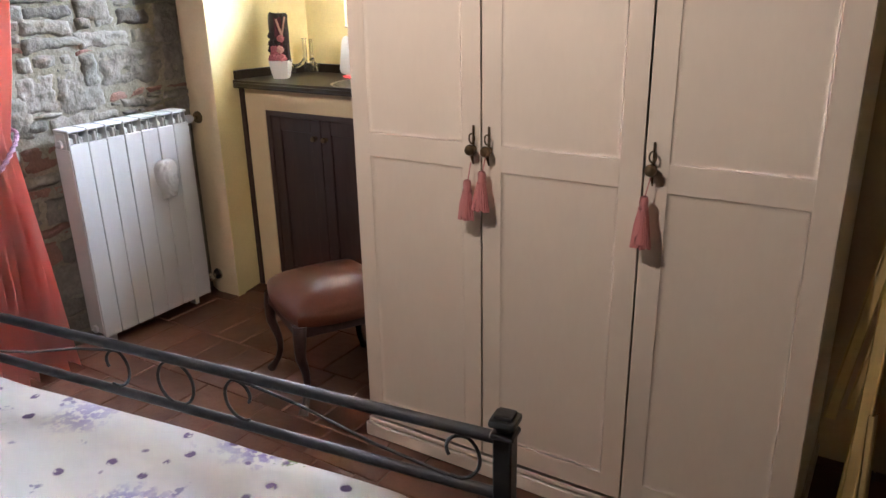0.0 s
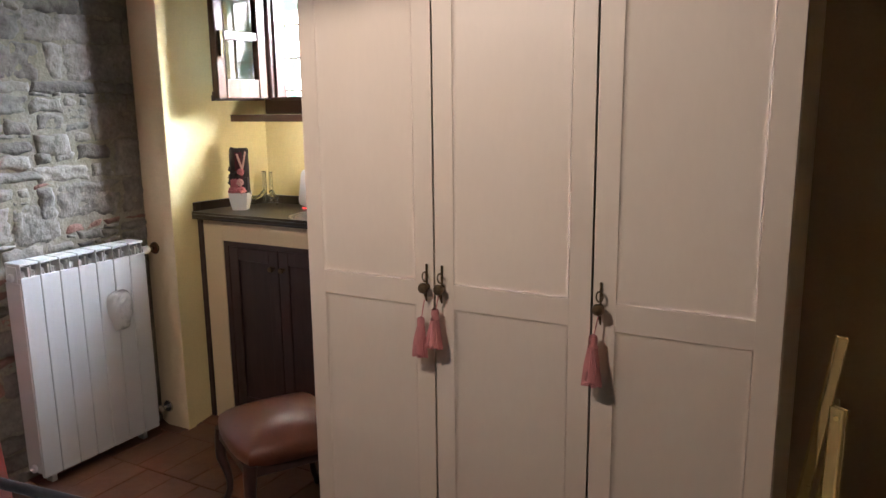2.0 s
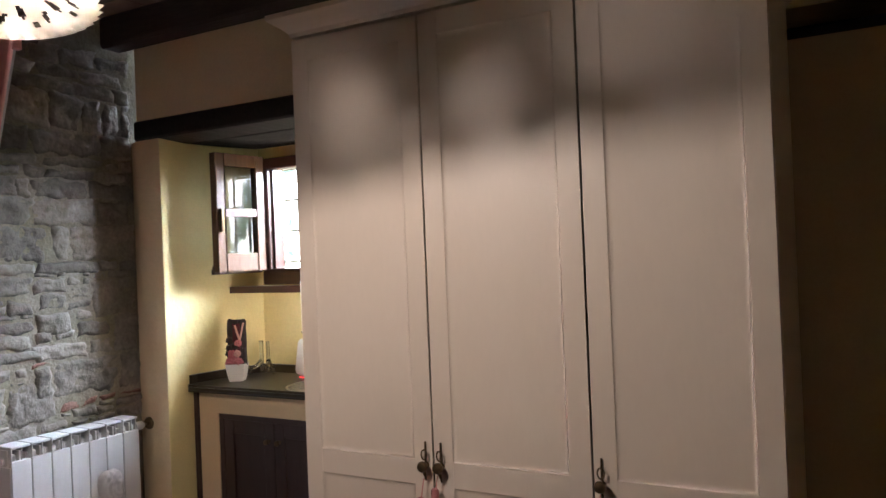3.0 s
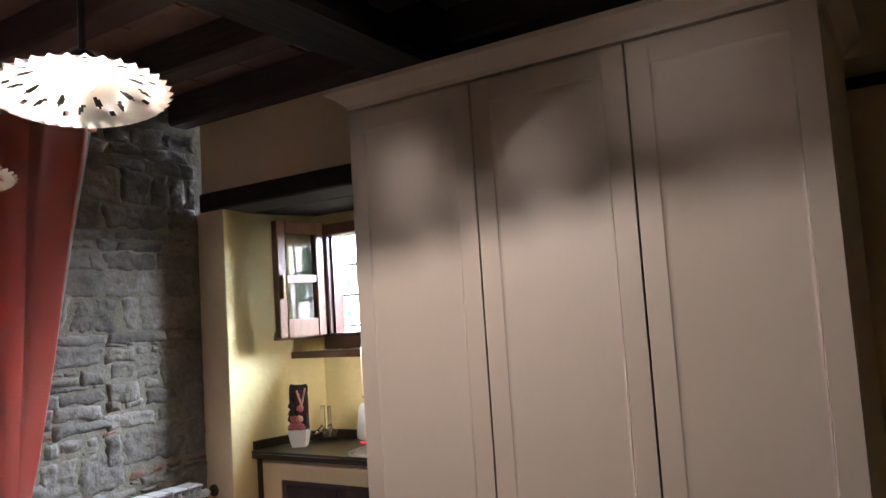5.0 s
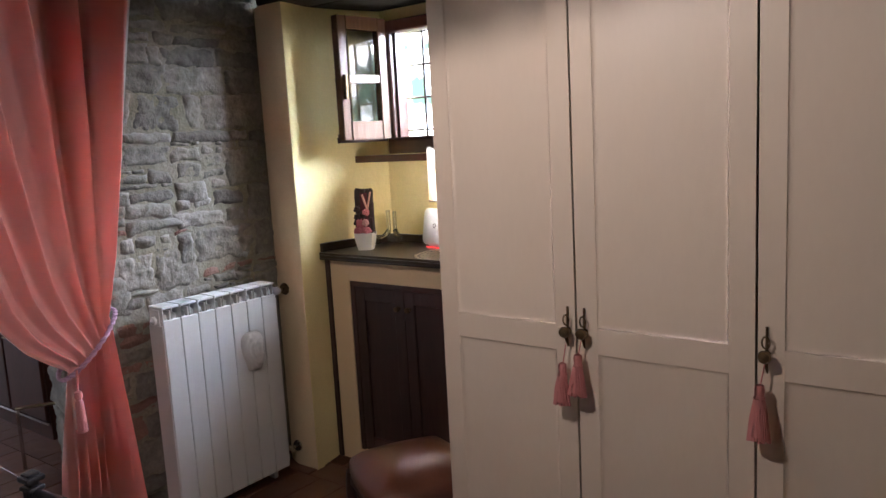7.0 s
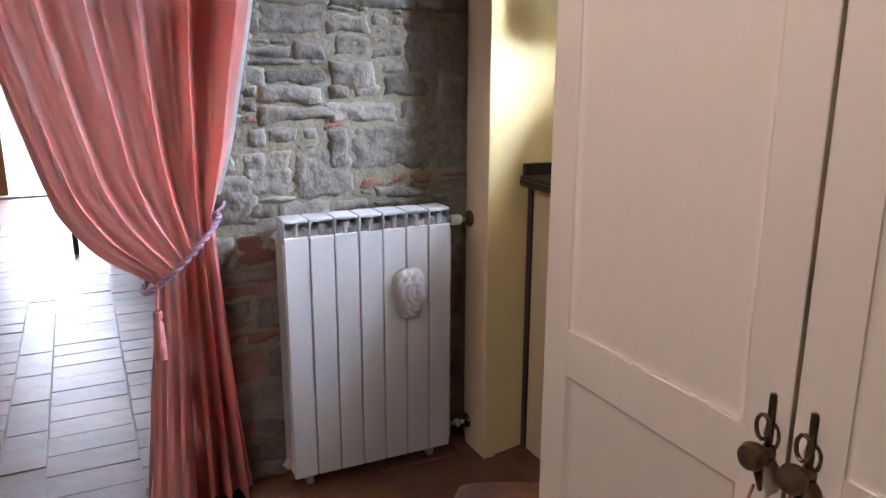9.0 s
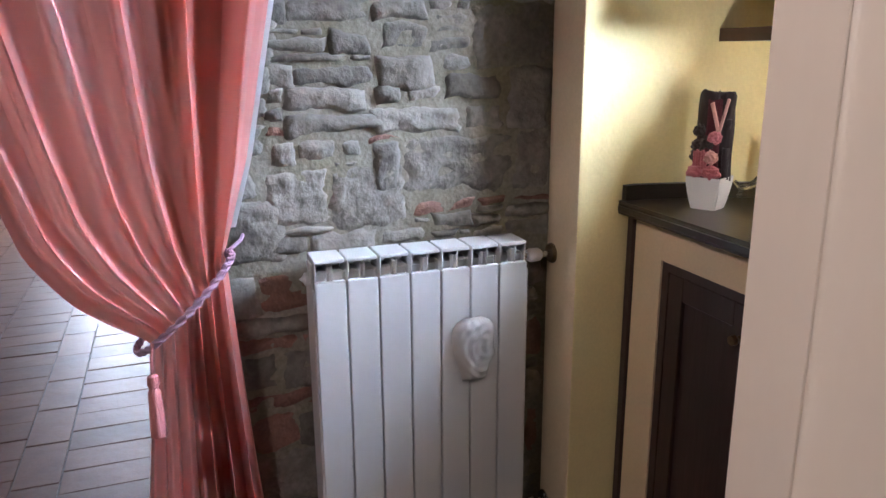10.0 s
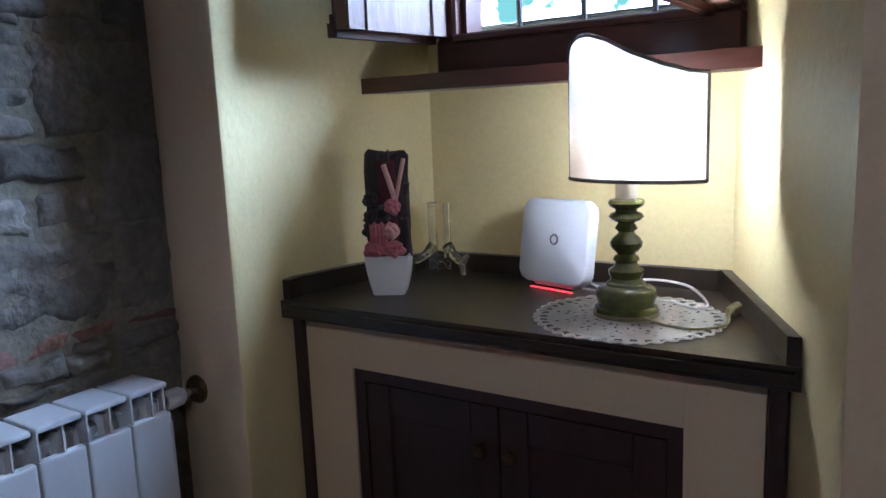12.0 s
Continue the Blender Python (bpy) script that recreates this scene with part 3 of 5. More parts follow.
def tassel(x, z, h, lean, label):
    """A hanging silk tassel: cord, bound neck and a skirt of threads."""
    t = thing("tassel", x, -0.017, z, label, "tassel", group="tassels on the wardrobe doors")
    part("cord", tube(bmesh.new(), [(0, 0.001, 0.0), (lean * 0.3, -0.004, -0.020), (lean, -0.006, -0.05)], 0.0016, 6), TASSEL, t)
    part("neck", lathe(bmesh.new(), [(0.003, 0), (0.009, -0.003), (0.011, -0.012), (0.010, -0.026), (0.013, -0.031), (0.010, -0.036)], 14, lean, -0.010, pose(0, 0, -0.045)), TASSEL, t, smooth=True)
    bm = bmesh.new()
    rr = random.Random(int(x * 1000))
    n = 22
    for k in range(n):
        a = 2 * math.pi * k / n + rr.uniform(-0.1, 0.1)
        r1 = rr.uniform(0.018, 0.023)
        tube(bm, [(lean + 0.008 * math.cos(a), -0.012 + 0.008 * math.sin(a), -0.078), (lean + 0.015 * math.cos(a), -0.016 + 0.010 * math.sin(a), -0.078 - h * 0.4),
                  (lean + r1 * math.cos(a), -0.017 + 0.5 * r1 * math.sin(a), -0.078 - h * rr.uniform(0.93, 1.0))], 0.0042, 5)
    lathe(bm, [(0.008, -0.076), (0.013, -0.078 - h * 0.4), (0.018, -0.074 - h * 0.9)], 12, lean, -0.016)
    tagged(part("skirt", bm, TASSEL, t, smooth=True), kind="stuff")
    return t


tassel(GAP1 - 0.022, 0.972, 0.078, -0.006, "dusty pink silk tassel hanging from a wardrobe knob")
tassel(GAP1 + 0.024, 1.000, 0.075, -0.008, "dusty pink silk tassel hanging from a wardrobe knob")
tassel(GAP2 + 0.022, 0.990, 0.094, -0.008, "fuller dusty pink tassel hanging from a wardrobe knob")

# ---- bed ----
BED_TURN = 7.15
bed = thing("bed", 0.862, -0.649, 0, "black wrought-iron bed with a scrolled low footboard", "bed", rz=BED_TURN)
BW = 1.574                                              # width between the posts


def bed_post(x):
    p = part("post", boxed(x - 0.018, x + 0.018, -0.018, 0.018, 0.0, 0.655, 0.003), IRON, bed)
    bm = bmesh.new()
    box(bm, x - 0.023, x + 0.023, -0.023, 0.023, 0.650, 0.662, 0.003)
    box(bm, x - 0.014, x + 0.014, -0.014, 0.014, 0.660, 0.676, 0.004)
    box(bm, x - 0.025, x + 0.025, -0.025, 0.025, 0.674, 0.690, 0.006, 2)
    box(bm, x - 0.018, x + 0.018, -0.018, 0.018, 0.688, 0.698, 0.006, 2)
    part("finial", bm, IRON, p)


bed_post(0.0), bed_post(-BW)
part("top_rail", tube(bmesh.new(), [(-BW, 0, 0.642), (0, 0, 0.642)], 0.0125, 12), IRON, bed, smooth=True)
part("lower_rail", tube(bmesh.new(), [(-BW, 0, 0.520), (0, 0, 0.520)], 0.0115, 12), IRON, bed, smooth=True)


def scroll(bm, cx, flip, z=0.58):
    """A C-shaped scroll with a curled end."""
    pts = []
    for k in range(22):
        a = -1.9 + 5.2 * k / 21
        r = 0.046 if k < 13 else 0.046 - 0.0032 * (k - 12)
        pts.append((cx + flip * r * math.cos(a), 0, z + 0.002 + 1.08 * r * math.sin(a)))
    tube(bm, pts, 0.0038, 6)
    return bm


for cx, flip in ((-0.095, 1), (-0.60, -1), (-1.479, -1), (-0.974, 1)):
    part("scroll", scroll(bmesh.new(), cx, flip), IRON, bed, smooth=True)
part("ring", tube(bmesh.new(), [(-0.787 + 0.052 * math.cos(a), 0, 0.581 + 0.055 * math.sin(a)) for a in (2 * math.pi * k / 24 for k in range(24))], 0.0038, 6, True), IRON, bed, smooth=True)
part("brace", tube(bmesh.new(), [(-0.62, 0.0, 0.632), (-0.45, 0.0, 0.605), (-0.28, 0.0, 0.560), (-0.09, 0.0, 0.528)], 0.0035, 6), IRON, bed, smooth=True)
part("brace", tube(bmesh.new(), [(-0.94, 0.0, 0.632), (-1.10, 0.0, 0.605), (-1.27, 0.0, 0.560), (-1.46, 0.0, 0.528)], 0.0035, 6), IRON, bed, smooth=True)
for x in (-0.012, -BW + 0.012):
    part("side_rail", boxed(x - 0.012, x + 0.012, -2.02, -0.018, 0.28, 0.33, 0.003), IRON, bed)
    part("head_post", boxed(x - 0.018, x + 0.018, -2.055, -2.019, 0.0, 1.05, 0.003), IRON, bed)
part("head_rail", tube(bmesh.new(), [(-BW + 0.02, -2.037, 0.99), (-0.02, -2.037, 0.99)], 0.0125, 10), IRON, bed, smooth=True)
part("slat_base", boxed(-BW + 0.03, -0.03, -2.0, -0.03, 0.285, 0.315), IRON, bed)
mattress = thing("mattress", 0.862, -0.649, 0.315, "pale mattress on the bed, hidden by the spread", "mattress", rz=BED_TURN)
part("mattress_body", boxed(-BW + 0.05, -0.05, -1.98, -0.05, 0.0, 0.185, 0.03, 3), MATTRESS, mattress, smooth=True)
spread = thing("bedspread", 0.862, -0.649, 0, "white cotton bedspread printed with lilac sprays and violets", "bedspread", rz=BED_TURN)


def spread_point(u, v):
    x, y = -BW - 0.02 + u * (BW + 0.04), -2.0 + v * 1.975
    ex = min(x + BW + 0.02, 0.02 - x)
    top = 0.535 + 0.007 * noise.noise((x * 5, y * 5, 0)) + 0.008 * noise.noise((x * 1.6, y * 2.1, 4))
    drop_x = max(0.0, 0.09 - ex) / 0.09
    drop_y = max(0.0, (y + 0.09) / 0.065) if y > -0.09 else 0.0
    round_corner = max(0.0, math.hypot(max(0, 0.24 - ex), max(0, y + 0.27)) - 0.19) / 0.06
    z = top - 0.20 * min(1.3, drop_x) ** 2.2 - 0.10 * drop_y ** 2 - 0.10 * min(1.8, round_corner) ** 1.6
    return (x + 0.006 * noise.noise((x * 9, y * 9, 2)), y, z)


bm = bmesh.new()
grid(bm, 60, 70, spread_point)
part("cover", thicken(bm, -0.012), QUILT, spread, smooth=True)
hem = [spread_point(k / 60, 1.0) for k in range(61)]
part("hem", tube(bmesh.new(), hem, 0.007, 6), QUILT, spread, "stitched white hem", smooth=True)

# ---- stool ----
stool = thing("stool", -0.308, 0.228, 0, "dark wooden stool with a padded brown leather seat", "stool", rz=-30)
bm = bmesh.new()


def seat_point(u, v):
    x, y = (u - 0.5) * 2, (v - 0.5) * 2
    fx, fy = math.copysign(abs(x) ** 0.9, x), math.copysign(abs(y) ** 0.9, y)
    e = max(abs(x), abs(y))
    return (0.203 * fx * (1 - 0.11 * y * y), 0.198 * fy * (1 - 0.11 * x * x), 0.378 + 0.066 * (1 - e ** 2.6) * (1 - 0.25 * (x * x + y * y) / 2) - 0.0)


vs = grid(bm, 22, 22, seat_point)
for drop, swell in ((0.016, 1.030), (0.020, 1.000), (0.018, 0.960)):
    ret = bmesh.ops.extrude_edge_only(bm, edges=[e for e in bm.edges if len(e.link_faces) == 1])
    for v in ret["geom"]:
        if isinstance(v, bmesh.types.BMVert):
            v.co = Vector((v.co.x * swell, v.co.y * swell, v.co.z - drop))
part("seat", bm, LEATHER, stool, "padded brown leather seat", smooth=True)
bm = bmesh.new()
for s in (-1, 1):
    box(bm, -0.175, 0.175, s * 0.178 - 0.012, s * 0.178 + 0.012, 0.290, 0.331, 0.004)
    box(bm, s * 0.178 - 0.012, s * 0.178 + 0.012, -0.166, 0.166, 0.2905, 0.3305, 0.004)
part("apron", bm, DARKWOOD, stool)
for sx in (-1, 1):
    for sy in (-1, 1):
        pts, radii = [], []
        for k in range(12):
            s = k / 11
            out = 0.172 + 0.018 * math.sin(s * math.pi * 0.9) * (1 - s) - 0.022 * math.sin(max(0, s - 0.35) / 0.65 * math.pi) + 0.024 * s ** 4
            pts.append((sx * out, sy * out, 0.328 * (1 - s) + 0.004))
            radii.append(0.026 - 0.014 * min(1, s * 1.5) + (0.006 if s > 0.92 else 0))
        part("leg", tube(bmesh.new(), pts, 0.02, 10, radii=radii), DARKWOOD, stool, smooth=True)

# ---- radiator ----
RX, RY0, SEC, RZ0, RZ1 = -1.298, -0.058, 0.0805, 0.045, 0.910
radiator = thing("radiator", RX, RY0, 0, "white enamelled seven-section aluminium radiator on the stone wall", "radiator")
bm = bmesh.new()
box(bm, -0.018, 0.0, 0.0018, SEC - 0.0018, RZ0, RZ1 - 0.055, 0.004, 2)
box(bm, -0.095, -0.085, 0.0018, SEC - 0.0018, RZ0 + 0.03, RZ1 - 0.02, 0.003)
box(bm, -0.090, -0.010, SEC / 2 - 0.004, SEC / 2 + 0.004, RZ0 + 0.01, RZ1 - 0.02)
box(bm, -0.075, -0.025, SEC / 2 - 0.016, SEC / 2 + 0.016, RZ0 + 0.04, RZ1 - 0.05, 0.008)
box(bm, -0.078, -0.006, 0.0, SEC, RZ0 + 0.015, RZ0 + 0.055, 0.006)
box(bm, -0.078, -0.030, 0.0, SEC, RZ1 - 0.075, RZ1 - 0.035, 0.006)
for y in (0.004, SEC / 2 + 0.004):
    box(bm, -0.094, -0.004, y, y + 0.003, RZ1 - 0.075, RZ1 - 0.006)
box(bm, -0.098, -0.002, 0.003, SEC - 0.003, RZ1 - 0.010, RZ1, 0.004, 2)
first = part("section", bm, WHITE_ENAMEL, radiator)
for k in range(1, 7):
    o = new("section", first.data)
    o.parent = radiator
    o.matrix_basis = pose(0, k * SEC, 0)
END = 7 * SEC
for y0, y1 in ((-0.003, 0.0015), (END - 0.0015, END + 0.003)):
    bm = bmesh.new()
    box(bm, -0.094, -0.004, y0, y1, RZ0 + 0.02, RZ1 - 0.075, 0.001)
    box(bm, -0.070, -0.020, y0, y1, RZ1 - 0.0745, RZ1 - 0.012, 0.001)
    part("end_plate", bm, WHITE_ENAMEL, radiator)


def valve(z, knob):
    v = part("valve", tube(bmesh.new(), [(-0.05, END, z), (-0.05, END + 0.05, z), (-0.05, NORTH_Y - RY0 - 0.004, z)], 0.008, 10), CHROME, radiator, "chrome pipe", smooth=True)
    m = Matrix.Translation((-0.05, END + 0.022, z)) @ pose(0, 0, 0, -90)
    part("knob", lathe(bmesh.new(), [(0.0, 0), (0.014, 0.0), (0.019, 0.008), (0.018, 0.034), (0.012, 0.042), (0, 0.043)], 14, 0, 0, m), WHITE_PLASTIC if knob else CHROME, v, smooth=True)
    m = Matrix.Translation((-0.05, NORTH_Y - RY0 - 0.011, z)) @ pose(0, 0, 0, -90)
    part("rosette", lathe(bmesh.new(), [(0.0, 0), (0.024, 0.0), (0.028, 0.006), (0.028, 0.010), (0, 0.0105)], 18, 0, 0, m), BRONZE if knob else CHROME, v, smooth=True)


valve(0.855, True), valve(0.095, False)
for z in (RZ1 - 0.055, RZ0 + 0.035):
    m = Matrix.Translation((-0.05, 0.001, z)) @ pose(0, 0, 0, 90)
    part("plug", lathe(bmesh.new(), [(0.0, 0), (0.017, 0), (0.016, 0.014), (0.008, 0.018), (0.0, 0.028)], 14, 0, 0, m), WHITE_ENAMEL, radiator, smooth=True)
for z in (0.25, 0.75):
    part("bracket", boxed(-0.140, -0.096, END / 2 - 0.012, END / 2 + 0.012, z, z + 0.02), WHITE_ENAMEL, radiator)
for y in (0.06, END - 0.06):
    part("foot", boxed(-0.07, -0.03, y - 0.012, y + 0.012, 0.0, 0.08, 0.003), WHITE_ENAMEL, radiator)

# white mitt-shaped humidifier on the radiator
mitt = thing("radiator_humidifier", RX + 0.001, 0.352, 0.548, "white ceramic owl-shaped humidifier hanging on the radiator", "humidifier")
bm = bmesh.new()
outline = ((0.0, 0.030), (0.025, 0.034), (0.05, 0.040), (0.075, 0.048), (0.10, 0.050), (0.125, 0.052), (0.148, 0.048), (0.163, 0.038), (0.172, 0.020))


def mitt_point(u, v):
    z = v * 0.172
    w = spline(outline, z)
    s = (u - 0.5) * 2
    ridge = 0.0020 * math.sin(24 * math.hypot(s * 0.8 - 0.35, (v - 0.55) * 2.2))
    w *= 1.16 * (1 + (0.16 * math.exp(-((z - 0.066) / 0.012) ** 2) if s > 0 else 0.0))
    d = (0.012 + 0.018 * math.sqrt(max(0.0, 1 - s * s))) * math.sqrt(max(0.0, 1 - (abs(v - 0.5) * 2) ** 6)) * (1 - s ** 8) + (ridge + 0.006 * noise.noise((s * 3, v * 9, 1))) * (1 - s * s)
    return (0.002 + max(0.0, d), s * w + 0.004 * (0.5 - v), z)


grid(bm, 24, 34, mitt_point)
part("humidifier_body", thicken(bm, -0.003), CERAMIC, mitt, smooth=True)

# ---- counter in the niche ----
CZ = 1.008


def jamb_x(side, y):
    (x0, y0), (x1, y1) = ((JL0, JLM) if y < JLM[1] else (JLM, JLN) if y < JLN[1] else (JLN, JL1)) if side < 0 else (JR0, JR1)
    return x0 + (x1 - x0) * (y - y0) / (y1 - y0)


cabinet = thing("niche_cabinet", -0.77, 0.785, 0, "built-in plastered cabinet with two dark walnut doors", "cabinet")
O = Vector((-0.77, 0.82, 0))


def local(bm, o=O):
    bmesh.ops.translate(bm, verts=bm.verts[:], vec=-o)
    return bm


LX, RXX = jamb_x(-1, 0.785) + 0.002, jamb_x(1, 0.785) - 0.002
for x0, x1, z0, z1 in ((LX + 0.030, -1.112, 0.0, CZ - 0.0345), (-0.474, RXX - 0.030, 0.0, CZ - 0.0345), (-1.1115, -0.4745, 0.877, CZ - 0.0345), (-1.1115, -0.4745, 0.0, 0.06)):
    part("surround", local(boxed(x0, x1, 0.82, 0.88, z0, z1)), BEIGE, cabinet, "beige plaster surround")
for x0, x1 in ((LX, LX + 0.028), (RXX - 0.028, RXX)):
    part("corner_strip", local(boxed(x0, x1, 0.812, 0.85, 0.0, CZ - 0.0345, 0.003)), DARKWOOD, cabinet, "dark walnut corner strip")
bm = bmesh.new()
box(bm, -1.112, -1.087, 0.826, 0.86, 0.06, 0.877)
box(bm, -0.499, -0.474, 0.826, 0.86, 0.06, 0.877)
box(bm, -1.087, -0.499, 0.826, 0.86, 0.852, 0.877)
part("door_frame", local(bm), DARKWOOD, cabinet)
for x0, x1, knob in ((-1.086, -0.7955, -0.825), (-0.7925, -0.500, -0.765)):
    d = part("door", local(boxed(x0, x1, 0.838, 0.852, 0.064, 0.850)), DARKWOOD, cabinet, "dark walnut panelled door")
    part("stile", local(boxed(x0, x0 + 0.055, 0.828, 0.840, 0.064, 0.850, 0.002)), DARKWOOD, d)
    part("stile", local(boxed(x1 - 0.055, x1, 0.828, 0.840, 0.064, 0.850, 0.002)), DARKWOOD, d)
    part("rail", local(boxed(x0 + 0.055, x1 - 0.055, 0.8285, 0.840, 0.064, 0.130, 0.002)), DARKWOOD, d)
    part("rail", local(boxed(x0 + 0.055, x1 - 0.055, 0.8285, 0.840, 0.790, 0.850, 0.002)), DARKWOOD, d)
    m = Matrix.Translation(Vector((knob, 0.830, 0.770)) - O) @ pose(0, 0, 0, 90)
    part("knob", lathe(bmesh.new(), [(0.0, 0), (0.010, 0), (0.006, 0.008), (0.013, 0.018), (0.011, 0.027), (0, 0.029)], 14, 0, 0, m), BRONZE, d, "aged bronze knob", smooth=True)

top = thing("countertop", -0.77, 0.82, CZ - 0.034, "dark brown stone countertop with low backsplash", "countertop")
O2 = Vector((-0.77, 0.82, CZ - 0.034))
g = 0.002
bm = bmesh.new()
F = 0.732
prism(bm, [(jamb_x(-1, F) + g, F), (jamb_x(1, F) - g, F), (JR1[0] - g, BACK_Y - g), (JL1[0] + g, BACK_Y - g), (JLN[0] + g, JLN[1]), (JLM[0] + g, JLM[1])], CZ - 0.034, CZ)
bmesh.ops.bevel(bm, geom=[e for e in bm.edges if all(abs(v.co.y - F) < 1e-4 for v in e.verts)], offset=0.010, segments=3, affect="EDGES")
part("slab", local(bm, O2), COUNTER, top)
SPL = 0.040
bm = bmesh.new()
prism(bm, [(jamb_x(-1, 0.752) + g, 0.752), (jamb_x(-1, 0.752) + 0.020, 0.752), (JLM[0] + 0.022, JLM[1]), (JLN[0] + 0.022, JLN[1]), (JL1[0] + 0.022, BACK_Y - g), (JL1[0] + g, BACK_Y - g), (JLN[0] + g, JLN[1]), (JLM[0] + g, JLM[1])], CZ + 0.0004, CZ + SPL)
part("backsplash", local(bm, O2), COUNTER, top)
bm = bmesh.new()
prism(bm, [(jamb_x(1, 0.745) - 0.020, 0.745), (jamb_x(1, 0.745) - g, 0.745), (JR1[0] - g, BACK_Y - g), (JR1[0] - 0.022, BACK_Y - g)], CZ + 0.0004, CZ + SPL)
part("backsplash", local(bm, O2), COUNTER, top)
part("backsplash", local(boxed(JL1[0] + 0.022, JR1[0] - 0.022, BACK_Y - 0.020, BACK_Y - g, CZ + 0.0004, CZ + SPL), O2), COUNTER, top)

# ---- window of the niche ----
window = thing("window_1", -0.77, 1.11, 1.445, "small dark walnut window with both casements open inwards", "window", kind="structure")
OW = Vector((-0.77, 1.11, 1.445))
bm = bmesh.new()
y0, y1 = 1.076, 1.152
x0, x1, z0, z1 = WIN[0] - 0.022, WIN[1] + 0.034, WIN[2] - 0.003, WIN[3] + 0.01
box(bm, x0, x1, y0, y1, z0, z0 + 0.072, 0.006)
box(bm, x0, x1, y0, y1, z1 - 0.055, z1, 0.006)
box(bm, x0, x0 + 0.048, y0 + 0.001, y1 - 0.001, z0 + 0.072, z1 - 0.055, 0.006)
box(bm, x1 - 0.048, x1, y0 + 0.001, y1 - 0.001, z0 + 0.072, z1 - 0.055, 0.006)
for a in (x0 + 0.048, x1 - 0.060):
    box(bm, a, a + 0.012, y0 + 0.03, y1 + 0.02, z0 + 0.072, z1 - 0.055)
box(bm, x0 + 0.048, x1 - 0.048, y0 - 0.012, y0 + 0.05, z0 + 0.060, z0 + 0.078, 0.004)
part("window_frame", local(bm, OW), WINDOWWOOD, window)
SW0, SH0, SH1 = 0.276, 1.520, 2.058


def casement(hinge, turn):
    m = Matrix.Translation(Vector(hinge) - OW) @ pose(0, 0, 0, 0, 0, turn)
    c = part("casement", boxed(0.0, 0.046, -0.018, 0.018, SH0, SH1, 0.004, m=m), SASHWOOD, window)
    part("stile", boxed(SW0 - 0.046, SW0, -0.018, 0.018, SH0, SH1, 0.004, m=m), SASHWOOD, c)
    for za, zb in ((SH0, SH0 + 0.075), (SH1 - 0.05, SH1), (1.775, 1.803)):
        part("rail", boxed(0.046, SW0 - 0.046, -0.017, 0.017, za, zb, 0.004, m=m), SASHWOOD, c)
    bm = bmesh.new()
    box(bm, 0.0, SW0, -0.034, -0.016, SH0 - 0.012, SH0 + 0.006, 0.004, m=m)
    box(bm, 0.0, SW0, -0.028, -0.016, SH0 + 0.010, SH0 + 0.022, 0.003, m=m)
    part("drip_rail", bm, WINDOWWOOD, c)
    for za, zb in ((SH0 + 0.075, 1.775), (1.803, SH1 - 0.05)):
        part("pane", boxed(0.046, SW0 - 0.046, -0.002, 0.002, za, zb, m=m), GLASS, c)
    part("handle", boxed(SW0 - 0.03, SW0 - 0.012, 0.018, 0.034, 1.70, 1.80, 0.004, m=m), BRONZE, c)


casement((-1.060, 1.070, 0), -98.0)
casement((-0.490, 1.066, 0), -91.0)
sill = structure(part("window_sill", prism(bmesh.new(), [(-1.214, 0.990), (-0.407, 0.990), (-0.452, 1.0755), (-1.182, 1.0755)], 1.408, 1.440), WINDOWWOOD), "dark red-brown polished wooden window board", "window sill")
grille = thing("window_grille", -0.84, 1.24, 1.45, "black iron security grille outside the window", "grille")
for k in range(5):
    x = -1.111 + k * 0.15
    part("bar", tube(bmesh.new(), [(x + 0.84, 0, 0.0), (x + 0.84, 0, 0.70)], 0.007, 8), IRONGRILLE, grille)
for k in range(4):
    part("bar", tube(bmesh.new(), [(-0.28, 0.012, 0.10 + k * 0.155), (0.36, 0.012, 0.10 + k * 0.155)], 0.006, 8), IRONGRILLE, grille)

# ---- things on the counter ----
LX0, LY0 = -0.604, 0.905
table_lamp = thing("table_lamp", LX0, LY0, CZ + 0.003, "green turned-wood table lamp with a curved cream half shade, lit", "lamp")
turned = [(0, 0), (0.053, 0.0), (0.054, 0.008), (0.052, 0.015), (0.046, 0.018), (0.047, 0.024), (0.050, 0.034), (0.0505, 0.042), (0.046, 0.050), (0.034, 0.055), (0.033, 0.059), (0.028, 0.062), (0.026, 0.068),
          (0.029, 0.076), (0.029, 0.082), (0.023, 0.087), (0.019, 0.092), (0.018, 0.096), (0.022, 0.101), (0.020, 0.107), (0.014, 0.111), (0.019, 0.116), (0.0255, 0.124), (0.027, 0.132), (0.022, 0.141),
          (0.014, 0.148), (0.013, 0.152), (0.019, 0.157), (0.016, 0.163), (0.013, 0.168), (0.023, 0.172), (0.029, 0.178), (0.026, 0.184), (0.018, 0.188), (0.018, 0.192), (0.027, 0.197), (0.030, 0.203), (0.027, 0.209), (0.018, 0.211), (0, 0.211)]
part("base", lathe(bmesh.new(), [(r, 0.93 * z) for r, z in turned], 32), OLIVE, table_lamp, "olive green turned wooden base", smooth=True)
part("foot_edge", lathe(bmesh.new(), [(0.0, 0.0003), (0.0545, 0.0003), (0.0550, 0.006), (0.0545, 0.0075), (0.0, 0.0075)], 32), OLIVE_GOLD, table_lamp, smooth=True)
bm = lathe(bmesh.new(), [(0, 0.1965), (0.0175, 0.1965), (0.017, 0.244), (0.014, 0.250), (0, 0.250)], 20)
